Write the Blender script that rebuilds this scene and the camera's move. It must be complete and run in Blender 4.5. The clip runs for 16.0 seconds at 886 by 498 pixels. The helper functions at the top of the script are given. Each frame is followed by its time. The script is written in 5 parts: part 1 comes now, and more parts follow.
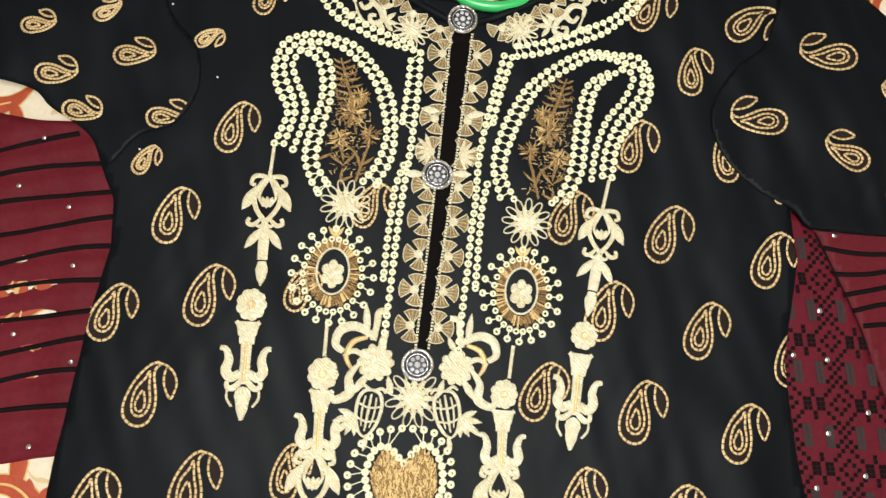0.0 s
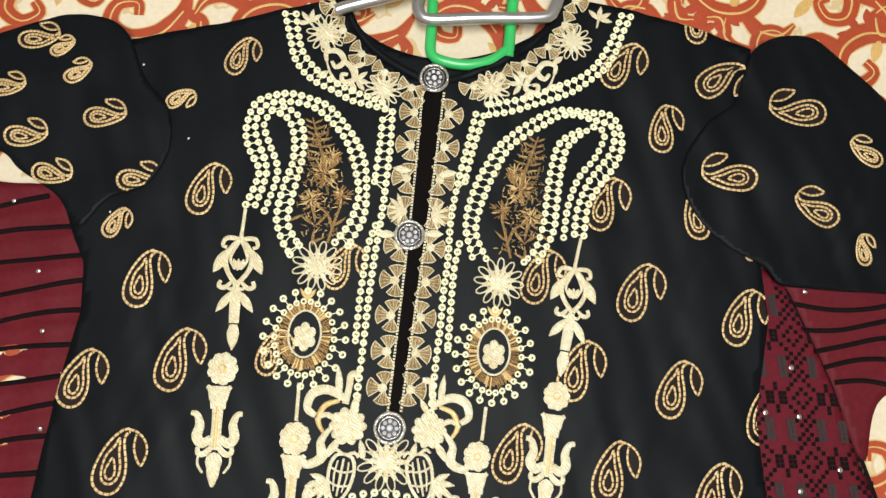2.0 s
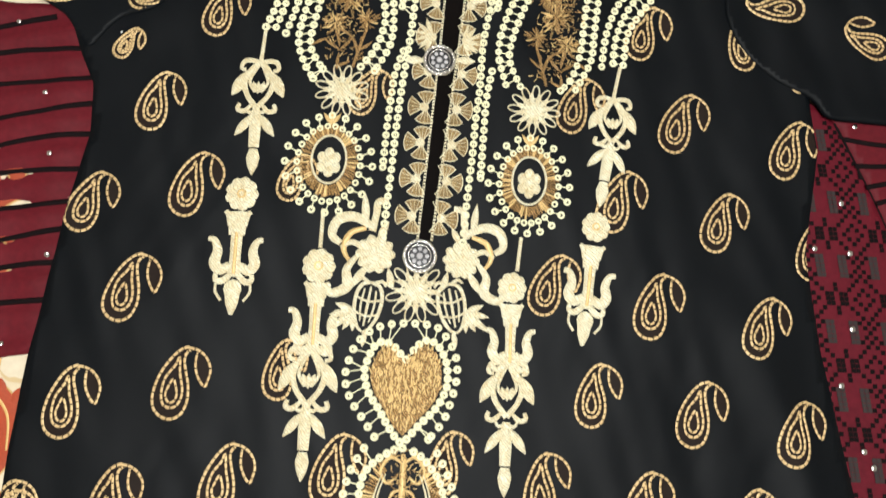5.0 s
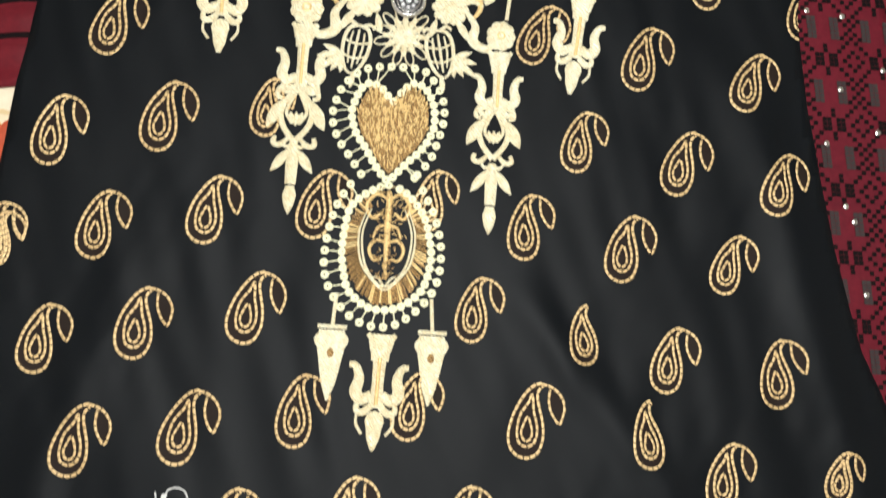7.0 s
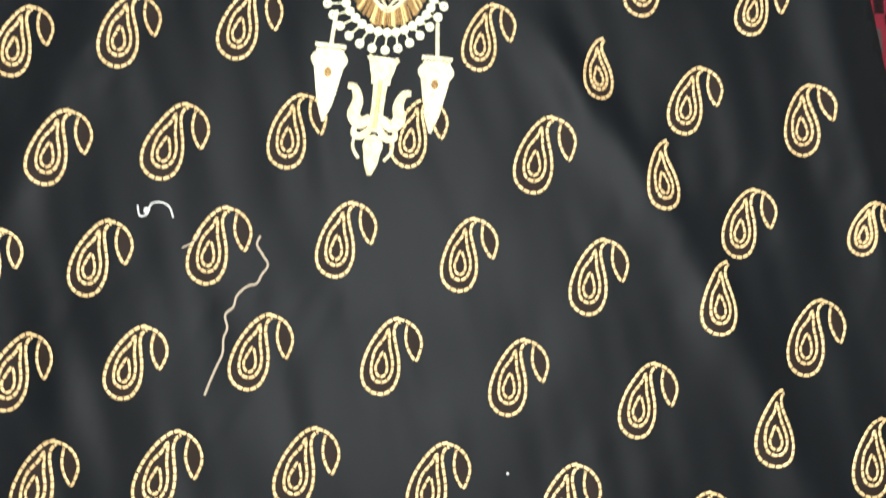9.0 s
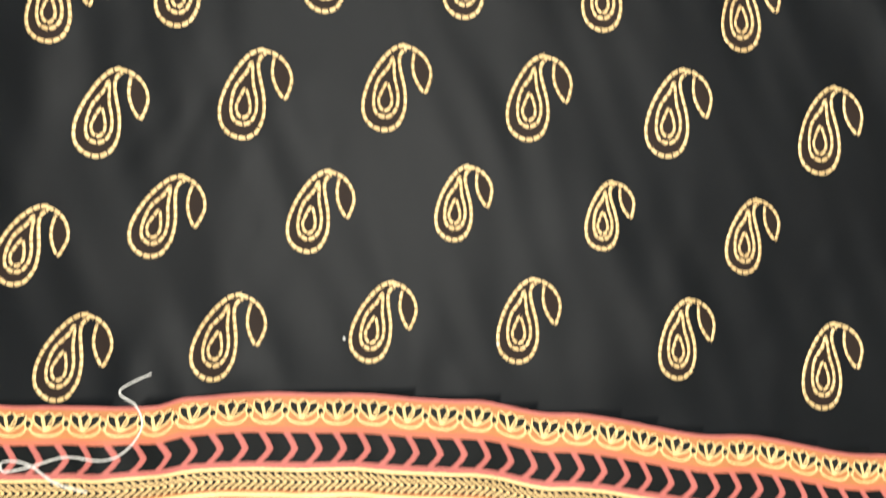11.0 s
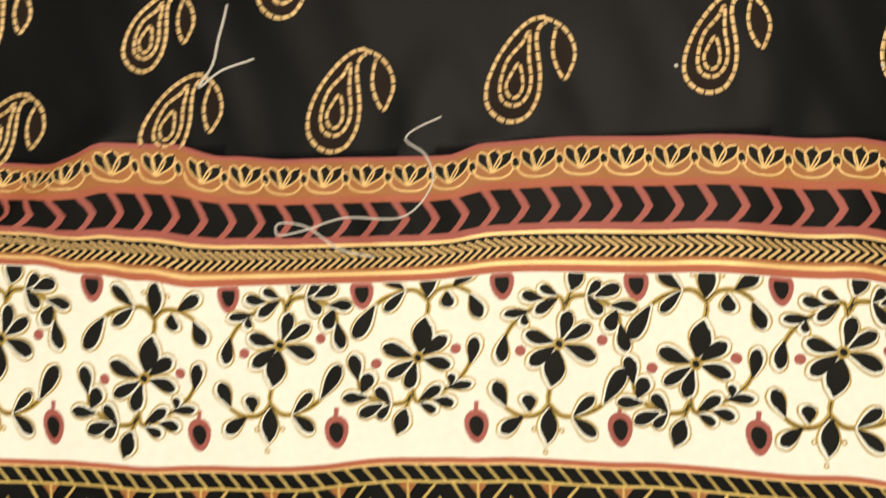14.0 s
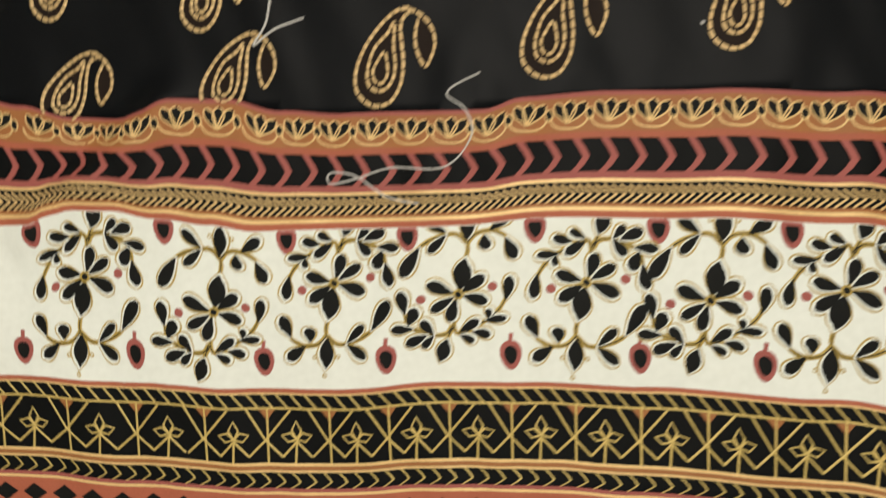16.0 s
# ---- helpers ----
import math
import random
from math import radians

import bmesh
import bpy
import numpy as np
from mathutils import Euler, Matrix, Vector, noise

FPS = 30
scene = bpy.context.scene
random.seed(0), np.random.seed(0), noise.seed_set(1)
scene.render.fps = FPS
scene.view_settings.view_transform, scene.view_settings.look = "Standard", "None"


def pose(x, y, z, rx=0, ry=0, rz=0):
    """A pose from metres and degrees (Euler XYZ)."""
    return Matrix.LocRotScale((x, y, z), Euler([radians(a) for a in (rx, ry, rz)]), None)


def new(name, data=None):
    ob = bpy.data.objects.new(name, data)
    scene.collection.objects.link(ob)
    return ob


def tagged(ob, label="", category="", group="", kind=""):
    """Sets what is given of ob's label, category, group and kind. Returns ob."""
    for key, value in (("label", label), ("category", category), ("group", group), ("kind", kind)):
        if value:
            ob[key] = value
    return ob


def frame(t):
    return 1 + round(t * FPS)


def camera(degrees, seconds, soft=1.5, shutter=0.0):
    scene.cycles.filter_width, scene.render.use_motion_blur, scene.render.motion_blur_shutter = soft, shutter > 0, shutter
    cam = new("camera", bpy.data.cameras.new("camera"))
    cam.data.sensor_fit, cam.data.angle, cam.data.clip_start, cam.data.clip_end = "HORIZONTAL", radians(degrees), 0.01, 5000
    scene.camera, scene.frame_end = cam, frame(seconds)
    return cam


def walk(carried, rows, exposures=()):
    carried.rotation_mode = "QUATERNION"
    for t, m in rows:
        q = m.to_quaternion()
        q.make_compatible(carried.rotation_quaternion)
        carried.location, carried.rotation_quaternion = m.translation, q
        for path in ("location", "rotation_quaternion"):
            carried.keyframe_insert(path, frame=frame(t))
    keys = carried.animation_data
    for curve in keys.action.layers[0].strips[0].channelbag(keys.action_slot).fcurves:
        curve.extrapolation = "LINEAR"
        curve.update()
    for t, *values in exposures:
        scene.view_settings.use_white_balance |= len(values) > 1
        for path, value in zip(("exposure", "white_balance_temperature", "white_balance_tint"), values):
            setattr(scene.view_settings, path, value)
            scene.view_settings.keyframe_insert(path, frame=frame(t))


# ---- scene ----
cam = camera(68, 16.0, soft=1.45, shutter=0.5)
PATH = [
    (0, -0.0037, -0.2460, 0.4702, 8.26, -2.19, 3.28),
    (0.5, 0.0058, -0.2419, 0.4682, 8.41, -2.39, 3.20),
    (1, 0.0050, -0.2211, 0.4738, 8.71, -2.67, 3.04),
    (1.5, 0.0084, -0.2037, 0.4763, 8.80, -2.73, 2.93),
    (2, 0.0093, -0.2061, 0.4768, 8.79, -2.70, 2.78),
    (2.5, 0.0080, -0.2133, 0.4730, 8.59, -2.62, 2.67),
    (3, 0.0021, -0.2193, 0.4677, 8.42, -2.59, 2.52),
    (3.2, -0.0009, -0.2227, 0.4639, 8.23, -2.61, 2.54),
    (5.3, -0.0078, -0.3388, 0.4294, 8.88, -3.14, 2.91),
    (5.5, -0.0077, -0.3496, 0.4293, 8.55, -3.03, 2.85),
    (6, -0.0008, -0.3884, 0.4255, 8.57, -3.27, 3.09),
    (6.5, 0.0071, -0.4212, 0.4174, 7.30, -3.49, 3.29),
    (7, 0.0096, -0.4628, 0.4151, 5.71, -3.24, 3.80),
    (7.5, 0.0168, -0.5081, 0.4121, 5.63, -3.14, 4.52),
    (8, 0.0162, -0.5484, 0.4047, 5.45, -3.09, 4.87),
    (8.5, 0.0209, -0.5747, 0.3977, 4.98, -3.17, 4.98),
    (9, 0.0222, -0.6123, 0.3772, 4.03, -3.33, 5.66),
    (9.5, 0.0230, -0.6480, 0.3639, 3.70, -3.59, 5.86),
    (10, 0.0088, -0.7047, 0.3504, 2.95, -4.46, 4.10),
    (10.2, 0.0006, -0.7466, 0.3455, 3.49, -4.95, 2.27),
    (12.3, 0.0086, -0.9296, 0.3487, -1.23, -2.94, -1.95),
    (12.5, -0.0042, -0.9258, 0.3421, 0.18, -2.02, -1.68),
    (13, -0.0338, -0.9218, 0.3013, 1.02, 0.84, -1.81),
    (13.5, -0.0716, -0.9271, 0.2498, -3.98, 4.55, -3.67),
    (14, -0.0968, -0.9807, 0.2742, 1.04, 4.45, -2.49),
    (14.5, -0.1311, -1.0224, 0.2809, 3.24, 2.86, -0.99),
    (15, -0.1547, -1.0320, 0.2819, 4.24, 2.21, -0.39),
    (15.5, -0.1519, -1.0311, 0.2883, 2.00, 2.33, -0.50),
    (16, -0.1039, -0.9740, 0.3015, -4.87, 5.94, -2.63),
]
walk(cam, [(t, pose(*p)) for t, *p in PATH], exposures=[(0.0, 0.0, 5900, 9), (6.0, 0.0, 5900, 9), (9.0, 0.76, 5750, 7), (10.2, 1.08, 5800, 7), (12.3, 0.05, 7300, 12), (13.5, -0.10, 7600, 13), (14.0, -0.34, 7500, 13), (14.5, -0.53, 7200, 12), (15.5, -0.60, 6800, 10), (16.0, -0.66, 6700, 10)])

# ---- light: one assumed overhead lamp, out of view, in a closed, pale room ----
world = bpy.data.worlds.new("room_air")
scene.world = world
world.use_nodes = True
world.node_tree.nodes["Background"].inputs[0].default_value = (1.0, 0.9, 0.78, 1)
world.node_tree.nodes["Background"].inputs[1].default_value = 0.05
# added area light, stretched along y so the black cloth mirrors it mid-view
lamp_data = bpy.data.lights.new("assumed_overhead_light", "AREA")
lamp_data.shape, lamp_data.size, lamp_data.size_y = "RECTANGLE", 0.30, 1.5
lamp_data.energy, lamp_data.color = 60, (1.0, 0.94, 0.84)
lamp = new("assumed_overhead_light", lamp_data)
lamp.matrix_world = pose(0.0, -0.55, 2.02)
tagged(lamp, kind="structure")


# ---- materials ----
def shade(name, col, rough=0.6, metal=0.0, vary=0.25, scale=120.0, bump=0.15, grain=900.0, sheen=0.0, col2=None, contrast=0.6):
    """A surface with stains at one scale, grain at another, and a fine relief."""
    m = bpy.data.materials.new(name)
    m.use_nodes = True
    t = m.node_tree
    b = t.nodes["Principled BSDF"]
    b.inputs["Roughness"].default_value = rough
    b.inputs["Metallic"].default_value = metal
    b.inputs["Sheen Weight"].default_value = sheen
    b.inputs["Sheen Roughness"].default_value = 0.5
    co = t.nodes.new("ShaderNodeTexCoord")
    n1 = t.nodes.new("ShaderNodeTexNoise")
    n1.inputs["Scale"].default_value = scale
    n1.inputs["Detail"].default_value = 3
    n2 = t.nodes.new("ShaderNodeTexNoise")
    n2.inputs["Scale"].default_value = grain
    n2.inputs["Detail"].default_value = 2
    info = t.nodes.new("ShaderNodeObjectInfo")
    add = t.nodes.new("ShaderNodeMath")
    add.operation = "ADD"
    half = t.nodes.new("ShaderNodeMath")
    half.operation = "MULTIPLY_ADD"
    mix = t.nodes.new("ShaderNodeMix")
    mix.data_type = "RGBA"
    low = col2 or [c * (1 - vary) for c in col]
    mix.inputs["A"].default_value = (*low, 1)
    mix.inputs["B"].default_value = (*[min(1, c * (1 + vary * 0.6)) for c in col], 1)
    t.links.new(co.outputs["Object"], n1.inputs["Vector"])
    t.links.new(co.outputs["Object"], n2.inputs["Vector"])
    t.links.new(n1.outputs["Fac"], add.inputs[0])
    t.links.new(n2.outputs["Fac"], add.inputs[1])
    t.links.new(add.outputs[0], half.inputs[0])
    half.inputs[1].default_value = contrast
    rnd = t.nodes.new("ShaderNodeMath")
    rnd.operation = "MULTIPLY_ADD"
    rnd.inputs[1].default_value, rnd.inputs[2].default_value = 0.2, 0.4 - contrast
    t.links.new(info.outputs["Random"], rnd.inputs[0])
    t.links.new(rnd.outputs[0], half.inputs[2])
    t.links.new(half.outputs[0], mix.inputs["Factor"])
    t.links.new(mix.outputs["Result"], b.inputs["Base Color"])
    bp = t.nodes.new("ShaderNodeBump")
    bp.inputs["Strength"].default_value = bump
    bp.inputs["Distance"].default_value = 0.0006
    t.links.new(n2.outputs["Fac"], bp.inputs["Height"])
    t.links.new(bp.outputs["Normal"], b.inputs["Normal"])
    return m


def woven(name, col, col2, rough=0.75, pitch=2600.0, sheen=0.15, gloss=0.3):
    """Cloth: two crossed thread waves for relief, cloudy tone."""
    m = shade(name, col, rough, 0, 0.2, 9.0, 0.1, 260.0, sheen, col2)
    t = m.node_tree
    b = t.nodes["Principled BSDF"]
    b.inputs["Specular IOR Level"].default_value = gloss
    co = t.nodes.new("ShaderNodeTexCoord")
    hs = []
    for axis in ("X", "Y"):
        wv = t.nodes.new("ShaderNodeTexWave")
        wv.bands_direction = axis
        wv.inputs["Scale"].default_value = pitch / 6.283
        wv.inputs["Distortion"].default_value = 0.6
        t.links.new(co.outputs["Object"], wv.inputs["Vector"])
        hs.append(wv)
    ad = t.nodes.new("ShaderNodeMath")
    ad.operation = "ADD"
    t.links.new(hs[0].outputs["Fac"], ad.inputs[0])
    t.links.new(hs[1].outputs["Fac"], ad.inputs[1])
    bp = t.nodes.new("ShaderNodeBump")
    bp.inputs["Strength"].default_value = 0.05
    bp.inputs["Distance"].default_value = 0.0003
    t.links.new(ad.outputs[0], bp.inputs["Height"])
    t.links.new(bp.outputs["Normal"], b.inputs["Normal"])
    return m


BLACK = woven("black_lawn_cloth", (0.0024, 0.0035, 0.0049), (0.0010, 0.0017, 0.0026), 0.52, sheen=0.0, gloss=0.12)


def crumpled(m, scale, distance, strength):
    """Adds soft, broken creases to a cloth."""
    t = m.node_tree
    b = t.nodes["Principled BSDF"]
    old = b.inputs["Normal"].links[0].from_socket
    co = t.nodes.new("ShaderNodeTexCoord")
    mp = t.nodes.new("ShaderNodeMapping")
    mp.inputs["Rotation"].default_value = (0, 0, 0.5)
    mp.inputs["Scale"].default_value = (1.0, 0.45, 1.0)
    n = t.nodes.new("ShaderNodeTexNoise")
    n.noise_type = "RIDGED_MULTIFRACTAL"
    n.inputs["Scale"].default_value, n.inputs["Detail"].default_value, n.inputs["Distortion"].default_value = scale, 3.0, 0.5
    bp = t.nodes.new("ShaderNodeBump")
    bp.inputs["Strength"].default_value, bp.inputs["Distance"].default_value = strength, distance
    t.links.new(co.outputs["Object"], mp.inputs["Vector"])
    t.links.new(mp.outputs[0], n.inputs["Vector"])
    t.links.new(n.outputs["Fac"], bp.inputs["Height"])
    t.links.new(old, bp.inputs["Normal"])
    t.links.new(bp.outputs["Normal"], b.inputs["Normal"])


crumpled(BLACK, 14.0, 0.004, 0.35)
PLACKET = woven("brown_black_lining", (0.0035, 0.002, 0.0015), (0.0018, 0.0012, 0.001), 0.7, sheen=0.0, gloss=0.06)
MAROON = woven("maroon_cloth", (0.125, 0.0075, 0.014), (0.048, 0.003, 0.006), 0.6, sheen=0.0, gloss=0.15)
MAROON_B = woven("maroon_border_cloth", (0.125, 0.007, 0.016), (0.06, 0.003, 0.008), 0.6, sheen=0.0, gloss=0.15)
BLACKTHREAD = shade("black_cotton_thread", (0.006, 0.003, 0.0035), 0.8)
BLACKTHREAD.node_tree.nodes["Principled BSDF"].inputs["Specular IOR Level"].default_value = 0.1
# the darker mottling paints the silk's bright-and-dark shimmer into its colour
GOLD = shade("pale_gold_silk", (1.0, 0.96, 0.68), 0.38, 0.08, 0.25, 330.0, 0.8, 1500.0, col2=(0.74, 0.57, 0.27), contrast=1.1)


def stitched(m, pitch, strength=0.2):
    """Adds the fine parallel ridges of satin stitch, their crevice shade painted into colour."""
    t = m.node_tree
    b = t.nodes["Principled BSDF"]
    old = b.inputs["Base Color"].links[0].from_socket
    co = t.nodes.new("ShaderNodeTexCoord")
    wv = t.nodes.new("ShaderNodeTexWave")
    wv.bands_direction = "DIAGONAL"
    wv.inputs["Scale"].default_value = pitch
    wv.inputs["Distortion"].default_value = 9.0
    wv.inputs["Detail Scale"].default_value = 0.6
    t.links.new(co.outputs["Object"], wv.inputs["Vector"])
    mx = t.nodes.new("ShaderNodeMix")
    mx.data_type, mx.blend_type = "RGBA", "MULTIPLY"
    mx.inputs["Factor"].default_value = strength
    t.links.new(old, mx.inputs["A"])
    t.links.new(wv.outputs["Color"], mx.inputs["B"])
    t.links.new(mx.outputs["Result"], b.inputs["Base Color"])
    bp = t.nodes.new("ShaderNodeBump")
    bp.inputs["Strength"].default_value, bp.inputs["Distance"].default_value = 0.8, 0.0005
    t.links.new(wv.outputs["Fac"], bp.inputs["Height"])
    t.links.new(bp.outputs["Normal"], b.inputs["Normal"])


stitched(GOLD, 260.0, 0.28)
BEAD = shade("ivory_gold_thread", (0.98, 0.90, 0.58), 0.42, 0.05, 0.28, 320.0, 0.5, 1800.0)
crumpled(MAROON, 22.0, 0.004, 0.4)
ANTIQUE = shade("antique_gold_thread", (0.66, 0.41, 0.15), 0.40, 0.35, 0.6, 420.0, 0.9, 1100.0, col2=(0.16, 0.08, 0.025))
stitched(ANTIQUE, 300.0, 0.75)
ZARI = shade("bright_gold_zari", (0.86, 0.60, 0.27), 0.36, 0.3, 0.5, 420.0, 0.8, 1300.0, col2=(0.42, 0.24, 0.08))
FANFILL = shade("dull_gold_zari", (0.52, 0.36, 0.15), 0.40, 0.3, 0.7, 380.0, 0.9, 1200.0, col2=(0.13, 0.085, 0.03), contrast=1.0)
stitched(FANFILL, 340.0, 0.6)
FOIL = shade("gold_print_foil", (0.64, 0.48, 0.24), 0.42, 0.2, 0.4, 240.0, 0.4, 1400.0, col2=(0.44, 0.28, 0.11), contrast=0.9)
PRINTBROWN = shade("dark_brown_print", (0.011, 0.005, 0.0025), 0.7)
PRINTBROWN.node_tree.nodes["Principled BSDF"].inputs["Specular IOR Level"].default_value = 0.2
CORAL = shade("coral_print", (0.42, 0.115, 0.060), 0.7, 0, 0.25, 60.0)
ROSE = shade("rose_print", (0.36, 0.095, 0.080), 0.7, 0, 0.25, 60.0)
OCHRE = shade("ochre_print", (0.36, 0.140, 0.040), 0.65, 0, 0.3, 70.0)
LIGHTGOLD = shade("light_gold_print", (0.82, 0.58, 0.26), 0.5, 0.2, 0.25, 300.0)
GOLDLINE = shade("yellow_gold_print", (0.66, 0.50, 0.16), 0.45, 0.15, 0.35, 300.0)
PRINTGOLD = shade("olive_gold_print", (0.46, 0.33, 0.07), 0.5, 0.1, 0.35, 300.0)
CREAM = woven("cream_printed_cloth", (0.79, 0.84, 0.80), (0.70, 0.75, 0.70), 0.75)
PRINTBLACK = shade("black_print", (0.0042, 0.0052, 0.0046), 0.7)
PRINTBLACK.node_tree.nodes["Principled BSDF"].inputs["Specular IOR Level"].default_value = 0.2
PRINTED = woven("black_border_cloth", (0.0026, 0.0036, 0.0040), (0.0014, 0.0019, 0.0021), 0.6, sheen=0.0, gloss=0.12)
STEEL = shade("brushed_grey_metal", (0.52, 0.52, 0.54), 0.32, 0.9, 0.15, 60.0, 0.1)
GREEN = shade("green_plastic", (0.05, 0.46, 0.11), 0.3, 0, 0.12, 30.0, 0.05)
SILVER = shade("silver_metal", (0.72, 0.70, 0.68), 0.22, 1.0, 0.2, 200.0, 0.1)
GUNMETAL = shade("dark_enamel", (0.008, 0.008, 0.010), 0.45, 0.0)
CRYSTAL = shade("faceted_glass_stone", (0.85, 0.85, 0.88), 0.08, 0.6, 0.15, 500.0, 0.1)
THREAD = shade("loose_white_thread", (0.62, 0.62, 0.60), 0.7)
WALLPAINT = shade("pale_wall_paint", (0.72, 0.70, 0.65), 0.8, 0, 0.06, 2.0, 0.1, 60.0)
TILE = shade("floor_tile", (0.42, 0.38, 0.33), 0.4, 0, 0.15, 3.0, 0.05, 60.0)


def damask():
    """Cream ground with small tan sprigs."""
    m = woven("damask_bedspread", (0.68, 0.60, 0.45), (0.52, 0.44, 0.30), 0.6)
    t = m.node_tree
    b = t.nodes["Principled BSDF"]
    old = b.inputs["Base Color"].links[0].from_socket
    co = t.nodes.new("ShaderNodeTexCoord")

    def field(scale, dist, offset):
        mp = t.nodes.new("ShaderNodeMapping")
        mp.inputs["Location"].default_value = offset
        t.links.new(co.outputs["Object"], mp.inputs["Vector"])
        n = t.nodes.new("ShaderNodeTexNoise")
        n.inputs["Scale"].default_value = scale
        n.inputs["Detail"].default_value = 2.0
        n.inputs["Distortion"].default_value = dist
        t.links.new(mp.outputs[0], n.inputs["Vector"])
        return n.outputs["Fac"]

    def ramp(src, stops):
        r = t.nodes.new("ShaderNodeValToRGB")
        r.color_ramp.interpolation = "LINEAR"
        e = r.color_ramp.elements
        e[0].position, e[0].color = stops[0][0], (stops[0][1],) * 3 + (1,)
        e[1].position, e[1].color = stops[-1][0], (stops[-1][1],) * 3 + (1,)
        for p, v in stops[1:-1]:
            e.new(p).color = (v, v, v, 1)
        t.links.new(src, r.inputs[0])
        return r.outputs[0]

    def over(base, col, mask):
        mx = t.nodes.new("ShaderNodeMix")
        mx.data_type = "RGBA"
        t.links.new(mask, mx.inputs["Factor"])
        t.links.new(base, mx.inputs["A"])
        mx.inputs["B"].default_value = (*col, 1)
        return mx.outputs["Result"]

    tan = field(26.0, 0.7, (2.3, 4.1, 0))
    c = over(old, (0.52, 0.36, 0.14), ramp(tan, [(0.58, 0), (0.59, 0.7), (0.63, 0.7), (0.64, 0.2)]))
    t.links.new(c, b.inputs["Base Color"])
    return m


BEDSPREAD = damask()
RUST = shade("rust_red_weave", (0.36, 0.048, 0.009), 0.6, 0, 0.35, 70.0, 0.4, 420.0)
SPREADGOLD = shade("gold_weave", (0.62, 0.40, 0.13), 0.5, 0.1, 0.35, 90.0, 0.4, 500.0)


# ---- building helpers (plan numbers in millimetres) ----
def smooth(e0, e1, x):
    t = min(1.0, max(0.0, (x - e0) / (e1 - e0)))
    return t * t * (3 - 2 * t)


def along(table, x):
    """Smooth reading of a table of (x, value)."""
    if x <= table[0][0]:
        return table[0][1]
    for (a, va), (b, vb) in zip(table, table[1:]):
        if x <= b:
            return va + (vb - va) * smooth(a, b, x)
    return table[-1][1]


def ridge(x, y, ax, ay, bx, by, height, width):
    """A soft crease that runs from a to b."""
    dx, dy = bx - ax, by - ay
    t = ((x - ax) * dx + (y - ay) * dy) / (dx * dx + dy * dy)
    u = min(1.0, max(0.0, t))
    d = math.hypot(x - ax - u * dx, y - ay - u * dy)
    return height * math.exp(-(d / width) ** 2) * smooth(-0.15, 0.2, t) * (1 - smooth(0.8, 1.15, t))


def cloth_z(x, y):
    """Height of the lying kurta, in millimetres."""
    z = 2.5 + 1.6 * noise.noise((x / 95.0, y / 130.0, 0.3)) + 0.8 * noise.noise((x / 34.0, y / 46.0, 2.7))
    z += 1.3 * noise.noise(((x + 0.35 * y) / 17.0, (y - 0.35 * x) / 75.0, 4.4))
    z += ridge(x, y, 75, -440, 180, -560, 4.0, 13) + ridge(x, y, 180, -560, 300, -760, 4.0, 14)
    z += ridge(x, y, 225, -300, 330, -640, 4.0, 18)
    z += ridge(x, y, -348, -990, -300, -956, 6.0, 11) + ridge(x, y, -304, -960, -256, -918, 6.0, 11)
    z -= ridge(x, y, -352, -974, -314, -948, 2.2, 8) + ridge(x, y, -316, -952, -270, -912, 2.2, 8)
    z += ridge(x, y, -180, -1090, -120, -900, 2.4, 10) + ridge(x, y, 60, -1120, 40, -930, 2.2, 12)
    z += 0.5 * noise.noise(((x - 0.5 * y) / 9.0, (y + 0.5 * x) / 40.0, 6.1)) * smooth(-0.1, 0.35, noise.noise((x / 120.0, y / 120.0, 9.0)))
    z += ridge(x, y, -120, -960, -70, -915, 2.5, 12) + ridge(x, y, 0, -1010, 20, -900, 2.0, 14)
    z += ridge(x, y, -240, -700, -150, -420, 2.0, 16) + ridge(x, y, -190, -880, -150, -640, 2.0, 15)
    z += ridge(x, y, -230, -30, -185, -120, 2.0, 12)
    return max(0.4, z)


def spline(pts, step=1.2, closed=False):
    """A smooth line through a few points, resampled evenly."""
    p = [Vector(q) for q in pts]
    n = len(p)
    fine = []
    for i in range(n if closed else n - 1):
        a, b, c, d = ((p[(i + k) % n] for k in (-1, 0, 1, 2)) if closed else (p[max(0, min(n - 1, i + k))] for k in (-1, 0, 1, 2)))
        m = max(2, int((c - b).length / step * 2))
        for k in range(m):
            t = k / m
            fine.append(0.5 * (2 * b + (c - a) * t + (2 * a - 5 * b + 4 * c - d) * t * t + (3 * b - a - 3 * c + d) * t ** 3))
    fine.append(p[0].copy() if closed else p[-1].copy())
    out, want, run = [fine[0]], step, 0.0
    for a, b in zip(fine, fine[1:]):
        L = (b - a).length
        while L > 1e-9 and run + L >= want:
            out.append(a + (b - a) * ((want - run) / L))
            want += step
        run += L
    if not closed and (out[-1] - fine[-1]).length > step * 0.3:
        out.append(fine[-1])
    if closed and (out[-1] - out[0]).length < step * 0.5:
        out.pop()
    return out


